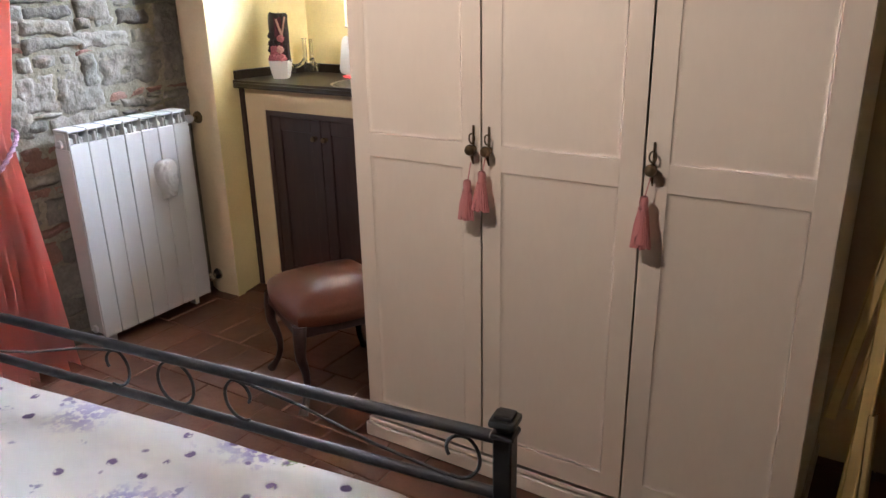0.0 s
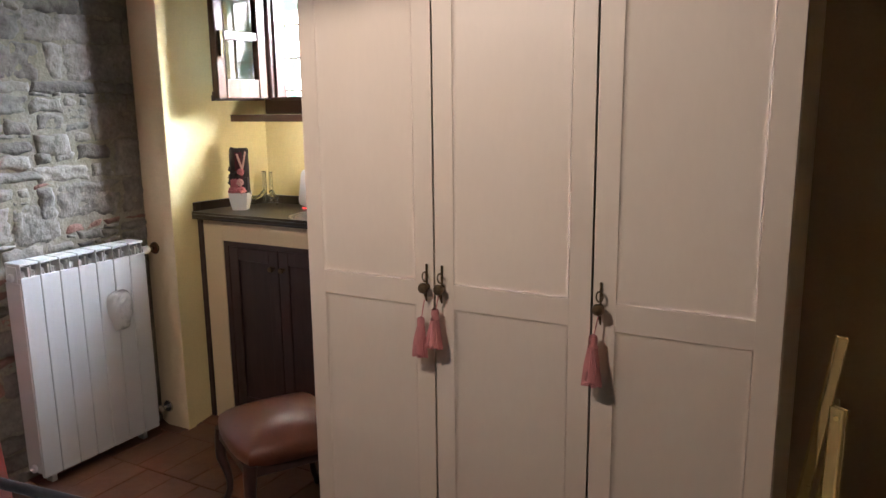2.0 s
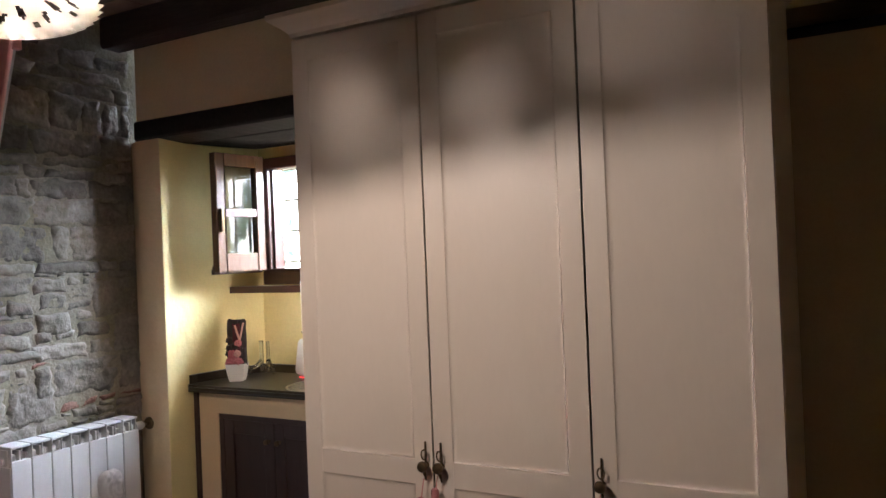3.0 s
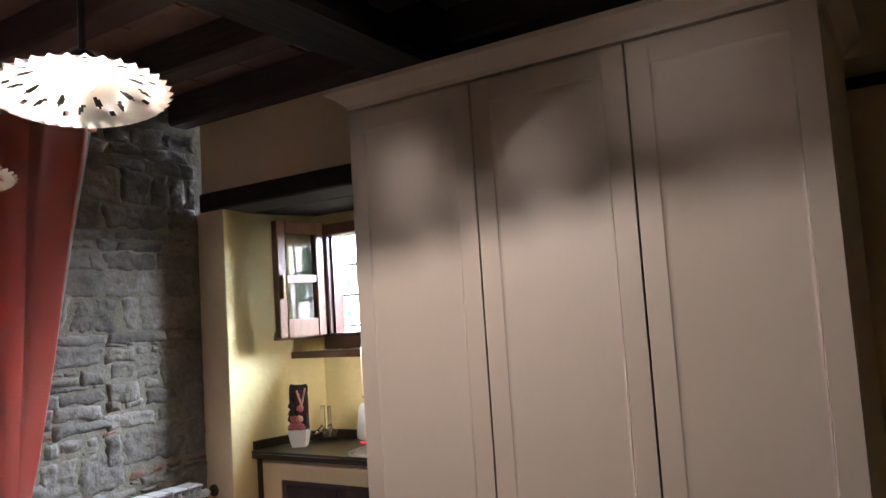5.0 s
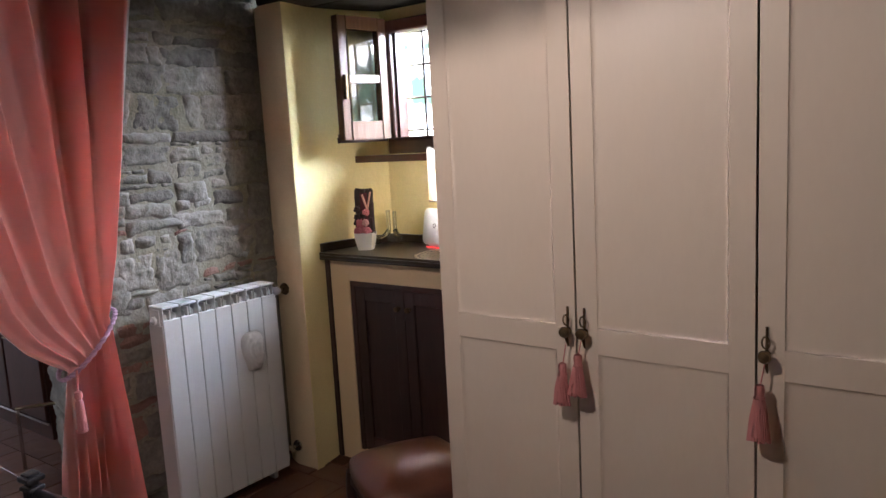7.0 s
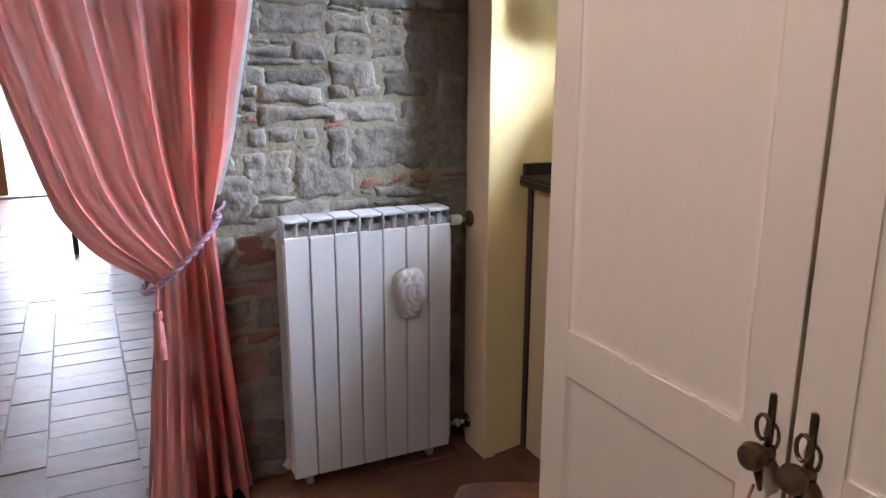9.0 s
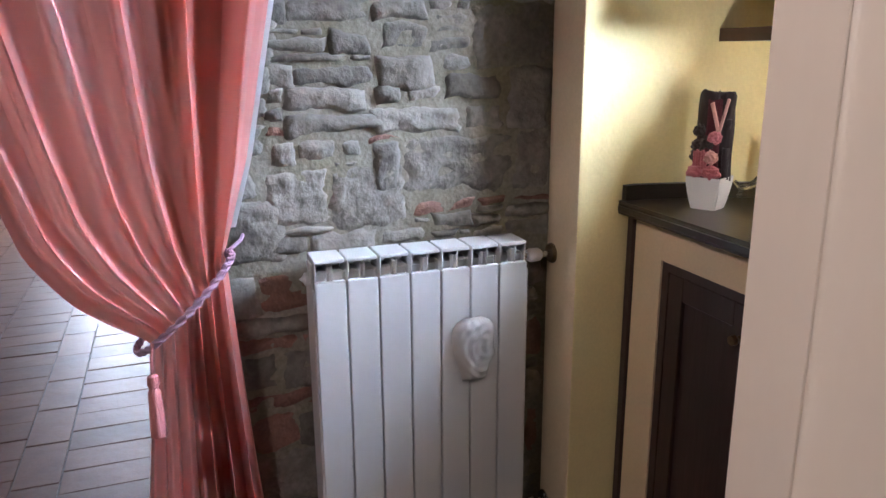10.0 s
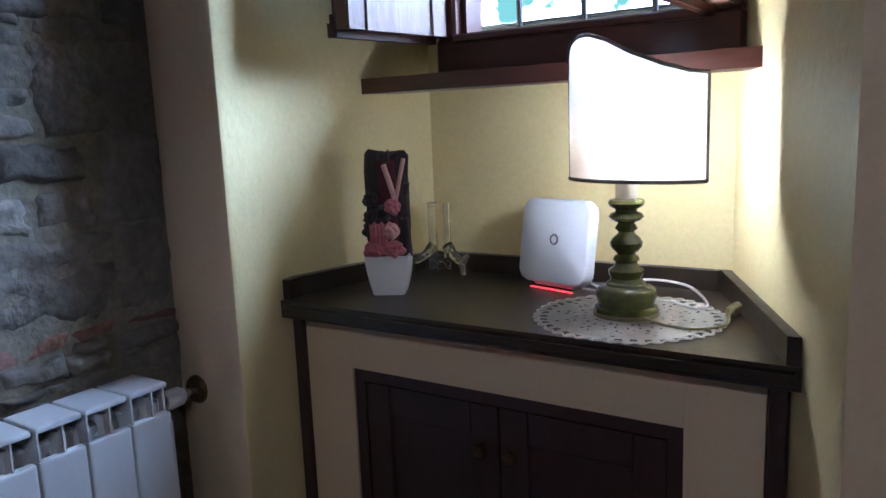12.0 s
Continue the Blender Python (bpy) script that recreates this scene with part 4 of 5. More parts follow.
for a, z in ((-1.9, 0.226), (-1.2, 0.218), (-2.6, 0.222)):
    lathe(bm, [(0, 0), (0.003, 0.004), (0.002, 0.018), (0, 0.022)], 6, 0.017 * math.cos(a), 0.017 * math.sin(a), pose(0, 0, z))
part("candle_sleeve", bm, WAX, table_lamp, smooth=True)
part("bulb", lathe(bmesh.new(), [(0, 0.250), (0.009, 0.252), (0.017, 0.274), (0.017, 0.297), (0.010, 0.320), (0, 0.330)], 16), BULBGLASS, table_lamp, smooth=True)
FACE = math.atan2(-0.99, -0.04)


def shade_edge(u):
    return spline(((0, 0.403), (0.06, 0.427), (0.14, 0.447), (0.24, 0.457), (0.32, 0.458), (0.42, 0.447), (0.54, 0.425), (0.68, 0.405), (0.82, 0.393), (1.0, 0.390)), u)


def shade_point(u, v):
    a = (u - 0.5) * math.pi * 0.96
    side, front = math.sin(a) * 0.114 + 0.017, math.cos(a) * 0.062
    fx, fy = math.cos(FACE), math.sin(FACE)
    return (front * fx - side * fy, front * fy + side * fx, 0.226 + 0.004 * (1 - u) + v * (shade_edge(u) - 0.226 - 0.004 * (1 - u)))


bm = bmesh.new()
grid(bm, 40, 12, shade_point)
shade = part("shade", thicken(bm, 0.0012), SHADECLOTH, table_lamp, "cream cloth half shade with wavy top", smooth=True)
edge = [shade_point(k / 40, 0) for k in range(41)] + [shade_point(1, k / 6) for k in range(1, 6)] + [shade_point(1 - k / 40, 1) for k in range(41)] + [shade_point(0, 1 - k / 6) for k in range(1, 6)]
part("braid", tube(bmesh.new(), edge, 0.0034, 6, True), BRAID, shade, "grey twisted braid trim")
bm = bmesh.new()
for u in (0.06, 0.94):
    tube(bm, [(0, 0, 0.244), shade_point(u, 0.06)], 0.0014, 6)
part("shade_holder", bm, BRONZE, table_lamp)
lamp("table_bulb", "POINT", Matrix.Translation((LX0 + 0.017, LY0 + 0.008, CZ + 0.290)), TABLE_BULB, TABLE_WARM, radius=0.024)

doily = thing("doily", LX0 + 0.006, LY0 - 0.01, CZ, "round white crocheted lace doily under the lamp", "doily")
bm = bmesh.new()
NR, NA, RD = 26, 240, 0.154
rr = random.Random(3)
ring_v = []
for i in range(NR + 1):
    r = RD * i / NR
    row = []
    for k in range(NA):
        a = 2 * math.pi * k / NA
        wob = 1 + (0.020 * math.cos(a * 40) if i == NR else 0.0) + 0.008 * math.sin(a * 3 + 1)
        row.append(bm.verts.new((r * wob * math.cos(a) + 1e-5 * k, r * wob * math.sin(a), 0.0012 + 0.0010 * math.sin(a * 7 + i) * (i / NR) + (0.0008 if i % 3 == 0 else 0))))
    ring_v.append(row)
for i in range(NR):
    for k in range(NA):
        hole = (i in (23, 24) and k % 6 in (1, 2, 3)) or (i == 17 and k % 20 in (2, 3, 7, 8)) or (i in (15, 20) and k % 20 in (4, 5)) or (i == 12 and k % 10 in (1, 2)) \
            or (i == 9 and k % 24 in (3, 4, 5, 11, 12)) or (i == 14 and k % 20 in (15, 16))
        if not hole:
            bm.faces.new((ring_v[i][k], ring_v[i][(k + 1) % NA], ring_v[i + 1][(k + 1) % NA], ring_v[i + 1][k]))
part("lace", thicken(bm, -0.0012), LACE, doily)
loops = [2 * math.pi * k / 320 for k in range(320)]
part("edging", tube(bmesh.new(), [((RD + 0.004 * math.cos(a * 40)) * math.cos(a), (RD + 0.004 * math.cos(a * 40)) * math.sin(a), 0.0025 + 0.001 * math.sin(a * 7)) for a in loops], 0.0016, 5, True), LACE, doily, "crocheted picot edge")

router = thing("router", -0.800, 1.046, CZ, "white square wifi router with a red light strip", "router", rz=-15)
RT = pose(0, 0, 0.006, -9, 0, 0)
bm = bmesh.new()
n, half, rad = 7, 0.084, 0.028
outl = []
for cx, cz, a0 in ((half - rad, half - rad, 0), (-half + rad, half - rad, 90), (-half + rad, -half + rad, 180), (half - rad, -half + rad, 270)):
    for k in range(n):
        a = radians(a0 + 90 * k / (n - 1))
        outl.append((cx + rad * math.cos(a), cz + rad * math.sin(a)))
layers = []
for y, s in ((-0.016, 0.955), (-0.0145, 0.985), (-0.011, 1.0), (0.012, 1.0), (0.015, 0.97)):
    layers.append([bm.verts.new(RT @ Vector((px * s, y, 0.088 + pz * s))) for px, pz in outl])
for a, b in zip(layers, layers[1:]):
    for k in range(len(outl)):
        bm.faces.new((a[k], a[(k + 1) % len(outl)], b[(k + 1) % len(outl)], b[k]))
bm.faces.new(layers[0]), bm.faces.new(layers[-1][::-1])
part("case", bm, WHITE_PLASTIC, router, smooth=True)
part("light_strip", boxed(-0.050, 0.055, -0.016, -0.009, 0.0, 0.0022, 0.0008), RED_LED, router, "glowing red light strip")
bm = tube(bmesh.new(), [RT @ Vector((0.003 + 0.0085 * math.cos(a), -0.0165, 0.092 + 0.0095 * math.sin(a))) for a in (2 * math.pi * k / 16 for k in range(16))], 0.0018, 6, True)
part("mark", bm, LOGO, router, "grey printed ring mark")
bm = bmesh.new()
box(bm, -0.05, 0.05, -0.004, 0.05, 0.0042, 0.016, 0.003)
part("stand_foot", bm, WHITE_PLASTIC, router)

pot_thing = thing("flower_pot", -1.089, 0.893, CZ, "white square ceramic pot with dried pink and bark decoration", "pot", rz=28)
bm = bmesh.new()
rings = []
for w, z in ((0.031, 0.0), (0.034, 0.012), (0.0395, 0.040), (0.0425, 0.070), (0.0435, 0.080), (0.0395, 0.080), (0.037, 0.068)):
    rings.append([bm.verts.new((sx * w, sy * w, z)) for sx, sy in ((-1, -1), (1, -1), (1, 1), (-1, 1))])
for a, b in zip(rings, rings[1:]):
    for k in range(4):
        bm.faces.new((a[k], a[(k + 1) % 4], b[(k + 1) % 4], b[k]))
bm.faces.new(rings[0][::-1]), bm.faces.new(rings[-1])
bmesh.ops.bevel(bm, geom=[e for e in bm.edges if abs(e.verts[0].co.z - e.verts[1].co.z) > 0.005], offset=0.004, segments=2, affect="EDGES")
part("pot", bm, CERAMIC, pot_thing, smooth=True)


def slab_piece(name, x, y, z0, z1, w, d, m, turn=0.0, lean=0.0, seed=0):
    bm = bmesh.new()
    mm = Matrix.Translation((x, y, z0)) @ pose(0, 0, 0, lean, 0, turn)

    def f(u, v):
        a = 2 * math.pi * u
        r = 1 + 0.22 * noise.noise((math.cos(a) * 1.5 + seed, math.sin(a) * 1.5, v * 3))
        return mm @ Vector((w / 2 * math.cos(a) * r, d / 2 * math.sin(a) * r, v * (z1 - z0) * (1 + 0.03 * math.sin(a * 3 + seed))))
    vs = grid(bm, 16, 6, f)
    bm.faces.new([vs[i][6] for i in range(16)]), bm.faces.new([vs[i][0] for i in range(15, -1, -1)])
    bmesh.ops.remove_doubles(bm, verts=bm.verts[:], dist=0.0004)
    return part(name, bm, m, pot_thing)


slab_piece("bark", -0.016, 0.000, 0.07, 0.282, 0.050, 0.016, BARK, -6, 0, 1)
slab_piece("bark", 0.020, 0.012, 0.07, 0.278, 0.050, 0.018, BARK, 6, 0, 5)
slab_piece("felt_leaf", 0.004, -0.010, 0.10, 0.262, 0.036, 0.012, MAROON, 2, 0, 9)
slab_piece("bark", 0.036, 0.0, 0.075, 0.150, 0.018, 0.02, BARK, 0, 4, 12)


def lump(name, x, y, z, r, m, seed, squash=1.0):
    bm = bmesh.new()
    bmesh.ops.create_icosphere(bm, subdivisions=3, radius=r)
    for v in bm.verts:
        v.co *= 1 + 0.35 * noise.noise(v.co * (2.2 / r) + Vector((seed, 0, 0))) + 0.14 * noise.noise(v.co * (7.0 / r) + Vector((0, seed, 0)))
        v.co = Vector((x + v.co.x, y + v.co.y, z + v.co.z * squash))
    return part(name, bm, m, pot_thing, smooth=False)


for k, (x, y, z, r) in enumerate(((-0.028, -0.014, 0.155, 0.017), (-0.030, -0.010, 0.128, 0.020), (-0.030, -0.005, 0.190, 0.016), (0.0, -0.012, 0.165, 0.018))):
    lump("seed_pod", x, y, z, r, BARK, k * 3.1)
lump("flower", -0.024, -0.030, 0.092, 0.022, PINKDRY, 2.0, 0.75)
lump("flower", 0.014, -0.032, 0.092, 0.022, PINKDRY, 5.0, 0.75)
lump("flower", 0.014, -0.022, 0.175, 0.016, PINKDRY, 7.0)
lump("pod_ball", 0.010, -0.028, 0.128, 0.0165, PINKWOOD, 9.0)
for k in range(5):
    slab_piece("pink_bundle", -0.028 + 0.007 * k, -0.034, 0.100, 0.142 + 0.004 * (k % 2), 0.007, 0.006, PINKDRY, 0, 0, k)
slab_piece("moss", 0.0, 0.0, 0.066, 0.082, 0.066, 0.066, MAROON, 0, 0, 3)
for (xa, za, xb, zb, r) in ((0.022, 0.180, 0.000, 0.258, 0.0048), (0.020, 0.185, 0.040, 0.268, 0.0038)):
    bm = bmesh.new()
    pts = [(xa + (xb - xa) * t, -0.016 - 0.004 * t, za + (zb - za) * t) for t in (k / 26 for k in range(27))]
    tube(bm, pts, r, 8, radii=[r * (1 + 0.18 * (k % 2)) for k in range(27)])
    part("twine_stick", bm, PINKWOOD, pot_thing, "stick wound with pink twine", smooth=True)
slab_piece("dark_petal", 0.040, -0.012, 0.196, 0.222, 0.012, 0.006, BARK, 30, 20, 6)

easel = thing("plate_stand", -1.088, 1.080, CZ, "clear acrylic plate stand with two curved feet", "plate stand", rz=18)
for s in (-1, 1):
    bm = bmesh.new()
    box(bm, s * 0.009, s * 0.024, -0.005, 0.005, 0.012, 0.160, 0.002)
    pts = [(s * 0.016, 0, 0.066), (s * 0.030, -0.010, 0.048), (s * 0.046, -0.022, 0.036), (s * 0.060, -0.034, 0.036), (s * 0.072, -0.042, 0.050)]
    tube(bm, pts, 0.005, 8, radii=[0.013, 0.011, 0.009, 0.008, 0.005])
    tube(bm, [(s * 0.056, -0.032, 0.034), (s * 0.058, -0.036, 0.018), (s * 0.060, -0.040, 0.0065)], 0.005, 8, radii=[0.008, 0.0065, 0.0065])
    tube(bm, [(s * 0.016, 0.0, 0.034), (s * 0.014, 0.010, 0.016), (s * 0.014, 0.012, 0.0065)], 0.006, 8, radii=[0.011, 0.008, 0.0065])
    part("leg", bm, ACRYLIC, easel, smooth=True)
part("hinge", boxed(-0.007, 0.007, -0.003, 0.003, 0.028, 0.045, 0.001), ACRYLIC, easel)


def flat_cable(name, pts, r, m, label):
    t = thing(name, 0, 0, 0, label, "cable")
    fine = []
    pts = [Vector(p) for p in pts]
    for i in range(len(pts) - 1):
        p0, p1, p2, p3 = pts[max(i - 1, 0)], pts[i], pts[i + 1], pts[min(i + 2, len(pts) - 1)]
        for k in range(6):
            s = k / 6
            fine.append(0.5 * (2 * p1 + (p2 - p0) * s + (2 * p0 - 5 * p1 + 4 * p2 - p3) * s * s + (3 * p1 - p0 - 3 * p2 + p3) * s ** 3))
    fine.append(pts[-1])
    part("wire", tube(bmesh.new(), fine, r, 6), m, t, smooth=True)
    return t


flat_cable("router_cable", [(-0.75, 1.065, CZ + 0.03), (-0.70, 1.045, CZ + 0.010), (-0.63, 1.075, CZ + 0.026), (-0.55, 1.075, CZ + 0.022), (-0.50, 1.025, CZ + 0.0045), (-0.505, 0.980, CZ + 0.0035), (-0.56, 1.015, CZ + 0.0035), (-0.66, 1.030, CZ + 0.0035), (-0.74, 1.045, CZ + 0.006)], 0.0026, CABLE, "white router cable looping on the counter")
wire = flat_cable("lamp_cord", [(-0.56, 0.870, CZ + 0.008), (-0.52, 0.850, CZ + 0.006), (-0.47, 0.850, CZ + 0.006), (-0.44, 0.895, CZ + 0.006), (-0.445, 0.945, CZ + 0.012), (-0.44, 1.005, CZ + 0.012), (-0.415, 1.035, CZ + 0.003)], 0.0024, FLEX, "gold lamp cord with an inline switch")
bm = boxed(-0.0095, 0.0095, -0.026, 0.026, 0.0, 0.014, 0.005, 2, m=Matrix.Translation((-0.443, 0.980, CZ + 0.004)) @ pose(0, 0, 0, 0, 0, -8))
part("switch", bm, FLEX, wire, "olive gold inline switch")

# ---- curtain in the doorway ----
CX, CY = -1.325, -0.35
curtain = thing("curtain", CX, CY, 0, "dusty pink satin curtain gathered by a rope tieback", "curtain")
TOP_Z = 2.42
EDGE_L = ((0.0, -0.440), (0.045, -0.510), (0.09, -0.575), (0.165, -0.655), (0.30, -0.730), (0.455, -0.790), (1.0, -1.06))
EDGE_R = ((0.0, -0.255), (0.15, -0.185), (0.39, -0.108), (0.7, -0.02), (1.0, 0.068))
KNOT = 0.33


def curtain_point(u, v):
    tie_y, tie_z = -0.440 + 0.185 * u, 0.765 + 0.165 * u
    if v > KNOT:
        s = (v - KNOT) / (1 - KNOT)
        l, r, z = spline(EDGE_L, s), spline(EDGE_R, s), tie_z + (TOP_Z - tie_z) * s
        squeeze = min(1.0, s / 0.42) ** 0.8
        w = u ** (1 + 0.25 * squeeze)
        y = l + (r - l) * w
        z -= 0.060 * math.sin(math.pi * min(1.0, s / 0.30)) * (1 - u) ** 1.5
    else:
        s = v / KNOT
        squeeze = min(1.0, (1 - s) / 0.5) ** 0.8
        foot = -0.520 + 0.345 * u
        waist = -0.425 + 0.175 * u
        y, z = foot + (waist - foot) * s ** 0.8, tie_z * s + 0.004
        z -= 0.02 * math.sin(math.pi * s) * u
    fold = 0.016 + 0.044 * squeeze
    p = 6.5 * u + 0.22 * math.sin(2.3 * u + 1.9 * v) + (0.35 * v if v > KNOT else 0.2)
    wav = 2.2 * (0.5 + 0.5 * math.sin(2 * math.pi * p)) ** 1.9 - 1 + 0.22 * math.sin(2 * math.pi * (2.3 * p + 0.3)) * squeeze + 0.35 * noise.noise((u * 6, v * 3, 1.0))
    x = fold * wav + 0.030 * (1 - squeeze) * math.sin(math.pi * u)
    y += 0.010 * squeeze * math.cos(2 * math.pi * p) * (1 if 0.02 < u < 0.98 else 0)
    return (x, y - CY, max(0.004, z))


bm = bmesh.new()
grid(bm, 150, 90, curtain_point)
part("drape", thicken(bm, 0.002), CURTAIN, curtain, smooth=True)
bm = bmesh.new()


def hem_point(u, v):
    x, y, z = curtain_point(1.0, KNOT + 0.03 + v * (0.97 - KNOT))
    return (x - 0.003, y - 0.004 + 0.016 * u, z)


grid(bm, 2, 50, hem_point)
part("lining_hem", thicken(bm, 0.0015), VOILE, curtain, "white lining edge")
for k in range(12):
    y = -0.66 + k * 0.095
    part("tab", boxed(-0.012, 0.012, y - 0.018, y + 0.018, 2.40, 2.464, 0.003), CURTAIN, curtain)
rod = thing("curtain_rod", CX, -0.5, 2.45, "dark iron curtain rod above the doorway", "curtain rod")
part("rod", tube(bmesh.new(), [(0, -1.0, 0.0), (0, 0.62, 0.0)], 0.010, 10), IRON, rod, smooth=True)
for y in (-0.95, 0.58):
    part("bracket", boxed(-0.108, 0.0, y - 0.008, y + 0.008, -0.012, 0.004), IRON, rod)

tie = thing("curtain_tieback", CX, -0.350, 0.845, "lilac twisted rope tieback with a hanging tassel", "tieback")
for phase in (0.0, math.pi):
    pts = []
    for k in range(73):
        s = k / 72
        a = 2 * math.pi * s
        c = Vector((0.062 * math.cos(a) + 0.008, 0.112 * math.sin(a), 0.104 * math.sin(a) - 0.004 - 0.014 * math.cos(a)))
        w = s * 2 * math.pi * 17 + phase
        pts.append(c + Vector((0.005 * math.cos(w), 0.0035 * math.sin(w), -0.0042 * math.sin(w))))
    part("strand", tube(bmesh.new(), pts, 0.0055, 6), ROPE, tie, smooth=True)
part("hook_cord", tube(bmesh.new(), [(-0.03, 0.10, 0.09), (-0.07, 0.14, 0.11), (-0.112, 0.15, 0.115)], 0.005, 6), ROPE, tie, smooth=True)
bm = bmesh.new()
tube(bm, [(0.060, -0.075, -0.075), (0.066, -0.080, -0.11), (0.064, -0.082, -0.15)], 0.004, 6)
lathe(bm, [(0.004, 0), (0.012, -0.006), (0.014, -0.024), (0.009, -0.034), (0.014, -0.044), (0.017, -0.11), (0.018, -0.15), (0, -0.15)], 16, 0.064, -0.082, pose(0, 0, -0.145))
part("tassel", bm, TASSEL, tie, smooth=True)

# ---- ceiling lamp with two lit porcelain shades ----
chandelier = thing("chandelier", -0.015, -0.83, 2.43, "ceiling lamp with scalloped white porcelain shades, lit", "ceiling lamp")
S1, S2, RIM = Vector((0.290, -1.005)), Vector((-0.505, -0.852)), 1.976
mid = (S1 + S2) / 2
OC = Vector((-0.015, -0.83, 2.43))


TILT = Matrix.Rotation(radians(-8.5), 4, Vector((0.4, 0.9, 0.0)))      # the rim hangs a little askew


def porcelain_shade(c, power):
    bm = bmesh.new()
    seg, rows = 144, 20
    rings = []
    for i in range(rows + 1):
        f = i / rows
        r, z = 0.1386 - 0.111 * f, 0.048 * f ** 0.9
        row = []
        for k in range(seg):
            a = 2 * math.pi * k / seg
            s = 0.005 * math.cos(a * 36) * max(0.0, 1 - 9 * f)
            row.append(bm.verts.new(((r + s) * math.cos(a), (r + s) * math.sin(a), z + 0.5 * s)))
        rings.append(row)
    for i in range(rows):
        for k in range(seg):
            p, f = (k + 0.5) / 16 % 1, (i + 0.5) / rows
            petal = ((p - 0.30 - 0.10 * (f - 0.5)) / 0.10) ** 2 + ((f - 0.50) / 0.13) ** 2 < 1
            leaf = ((p - 0.74 + 0.5 * (f - 0.36)) / 0.07) ** 2 + ((f - 0.36) / 0.11) ** 2 < 1
            bud = ((p - 0.04) / 0.09) ** 2 + ((f - 0.24) / 0.06) ** 2 < 1
            if petal or leaf or bud:
                continue
            bm.faces.new((rings[i][k], rings[i][(k + 1) % seg], rings[i + 1][(k + 1) % seg], rings[i + 1][k]))
    thicken(bm, 0.003)
    bmesh.ops.transform(bm, matrix=TILT, verts=bm.verts[:])
    PLATE = soft_shift(bm, Vector((c.x, c.y, RIM)) - OC)
    bm = lathe(bmesh.new(), [(0.0, 0.046), (0.034, 0.046), (0.030, 0.060), (0.016, 0.074), (0.0, 0.078)], 16)
    soft_shift(bm, Vector((c.x, c.y, RIM)) - OC)
    part("holder", bm, IRON, chandelier, smooth=True)
    s = part("shade", PLATE, PORCELAIN, chandelier, "white scalloped porcelain shade", smooth=True)
    bm = lathe(bmesh.new(), [(0, 0.010), (0.016, 0.014), (0.026, 0.028), (0.026, 0.040), (0.016, 0.043), (0.0, 0.0445)], 16)
    bmesh.ops.translate(bm, verts=bm.verts[:], vec=Vector((c.x, c.y, RIM)) - OC)
    part("bulb", bm, BULBGLASS, s, smooth=True).visible_shadow = False
    lamp("ceiling_bulb", "POINT", Matrix.Translation((c.x, c.y, RIM + 0.024)), power, WARM, radius=0.011)


porcelain_shade(S1, CEILING_BULBS[0]), porcelain_shade(S2, CEILING_BULBS[1])
hub = Vector((mid.x, mid.y, 2.30)) - OC
bm = bmesh.new()
tube(bm, [(0, 0, 0.0), (hub.x * 0.3, hub.y * 0.3, -0.03), (hub.x, hub.y, hub.z + 0.02), tuple(hub)], 0.007, 8)
for c in (S1, S2):
    e = Vector((c.x, c.y, RIM + 0.074)) - OC
    k = hub.lerp(e, 0.5)
    tube(bm, [tuple(hub), (k.x, k.y, hub.z - 0.03), (e.x, e.y, hub.z - 0.02), tuple(e)], 0.006, 8)
lathe(bm, [(0.0, -0.025), (0.05, -0.02), (0.055, 0.0), (0.0, 0.0)], 20)
part("stem", bm, IRON, chandelier, smooth=True)

# ---- beside the wardrobe ----
rack = thing("drying_rack", 1.40, 0.08, 0, "folded pale pine clothes rack leaning beside the wardrobe", "drying rack")


def lath(a, b, w, t, m=PINE):
    a, b = Vector(a), Vector(b)
    d = (b - a).normalized()
    mm = Matrix.Translation(a) @ d.to_track_quat("Z", "Y").to_matrix().to_4x4()
    return part("lath", boxed(-w / 2, w / 2, -t / 2, t / 2, 0, (b - a).length, 0.003, m=mm), m, rack)


lath((-0.060, 0.004, 0.440), (0.010, 0.012, 0.975), 0.014, 0.020)
lath((0.010, -0.010, 0.0), (0.016, -0.002, 0.820), 0.030, 0.014)
lath((-0.022, 0.022, 0.470), (0.012, 0.022, 0.700), 0.030, 0.012)
lath((-0.014, 0.016, 0.0), (0.006, 0.018, 0.500), 0.026, 0.012)
lath((0.048, -0.024, 0.0), (0.026, -0.018, 0.480), 0.024, 0.012)
part("rod", tube(bmesh.new(), [(0.012, -0.012, 0.800), (0.012, 0.10, 0.800)], 0.006, 8), PINE, rack)
part("rod", tube(bmesh.new(), [(-0.030, -0.002, 0.62), (-0.030, 0.10, 0.62)], 0.006, 8), PINE, rack)

board = thing("framed_panel", 1.66, 0.42, 0, "red-brown wooden frame with a patterned off-white panel against the wall", "framed panel", rz=-8)
part("frame", boxed(-0.06, -0.015, -0.02, 0.02, 0.0, 0.52, 0.005), REDWOOD, board)
part("frame", boxed(0.50, 0.545, -0.02, 0.02, 0.0, 0.52, 0.005), REDWOOD, board)
part("frame", boxed(-0.015, 0.50, -0.018, 0.018, 0.475, 0.52, 0.005), REDWOOD, board)
part("panel", boxed(-0.015, 0.50, -0.006, 0.006, 0.0, 0.475), WHITEBOARD, board)
for k in range(5):
    z = 0.06 + 0.08 * k
    bm = tube(bmesh.new(), [(0.01 + 0.02 * (j % 2) + 0.01 * j, -0.008, z + 0.012 * math.sin(j * 1.9 + k)) for j in range(8)], 0.003, 5)
    part("pattern", bm, IRON, board, "black scribbled pattern")

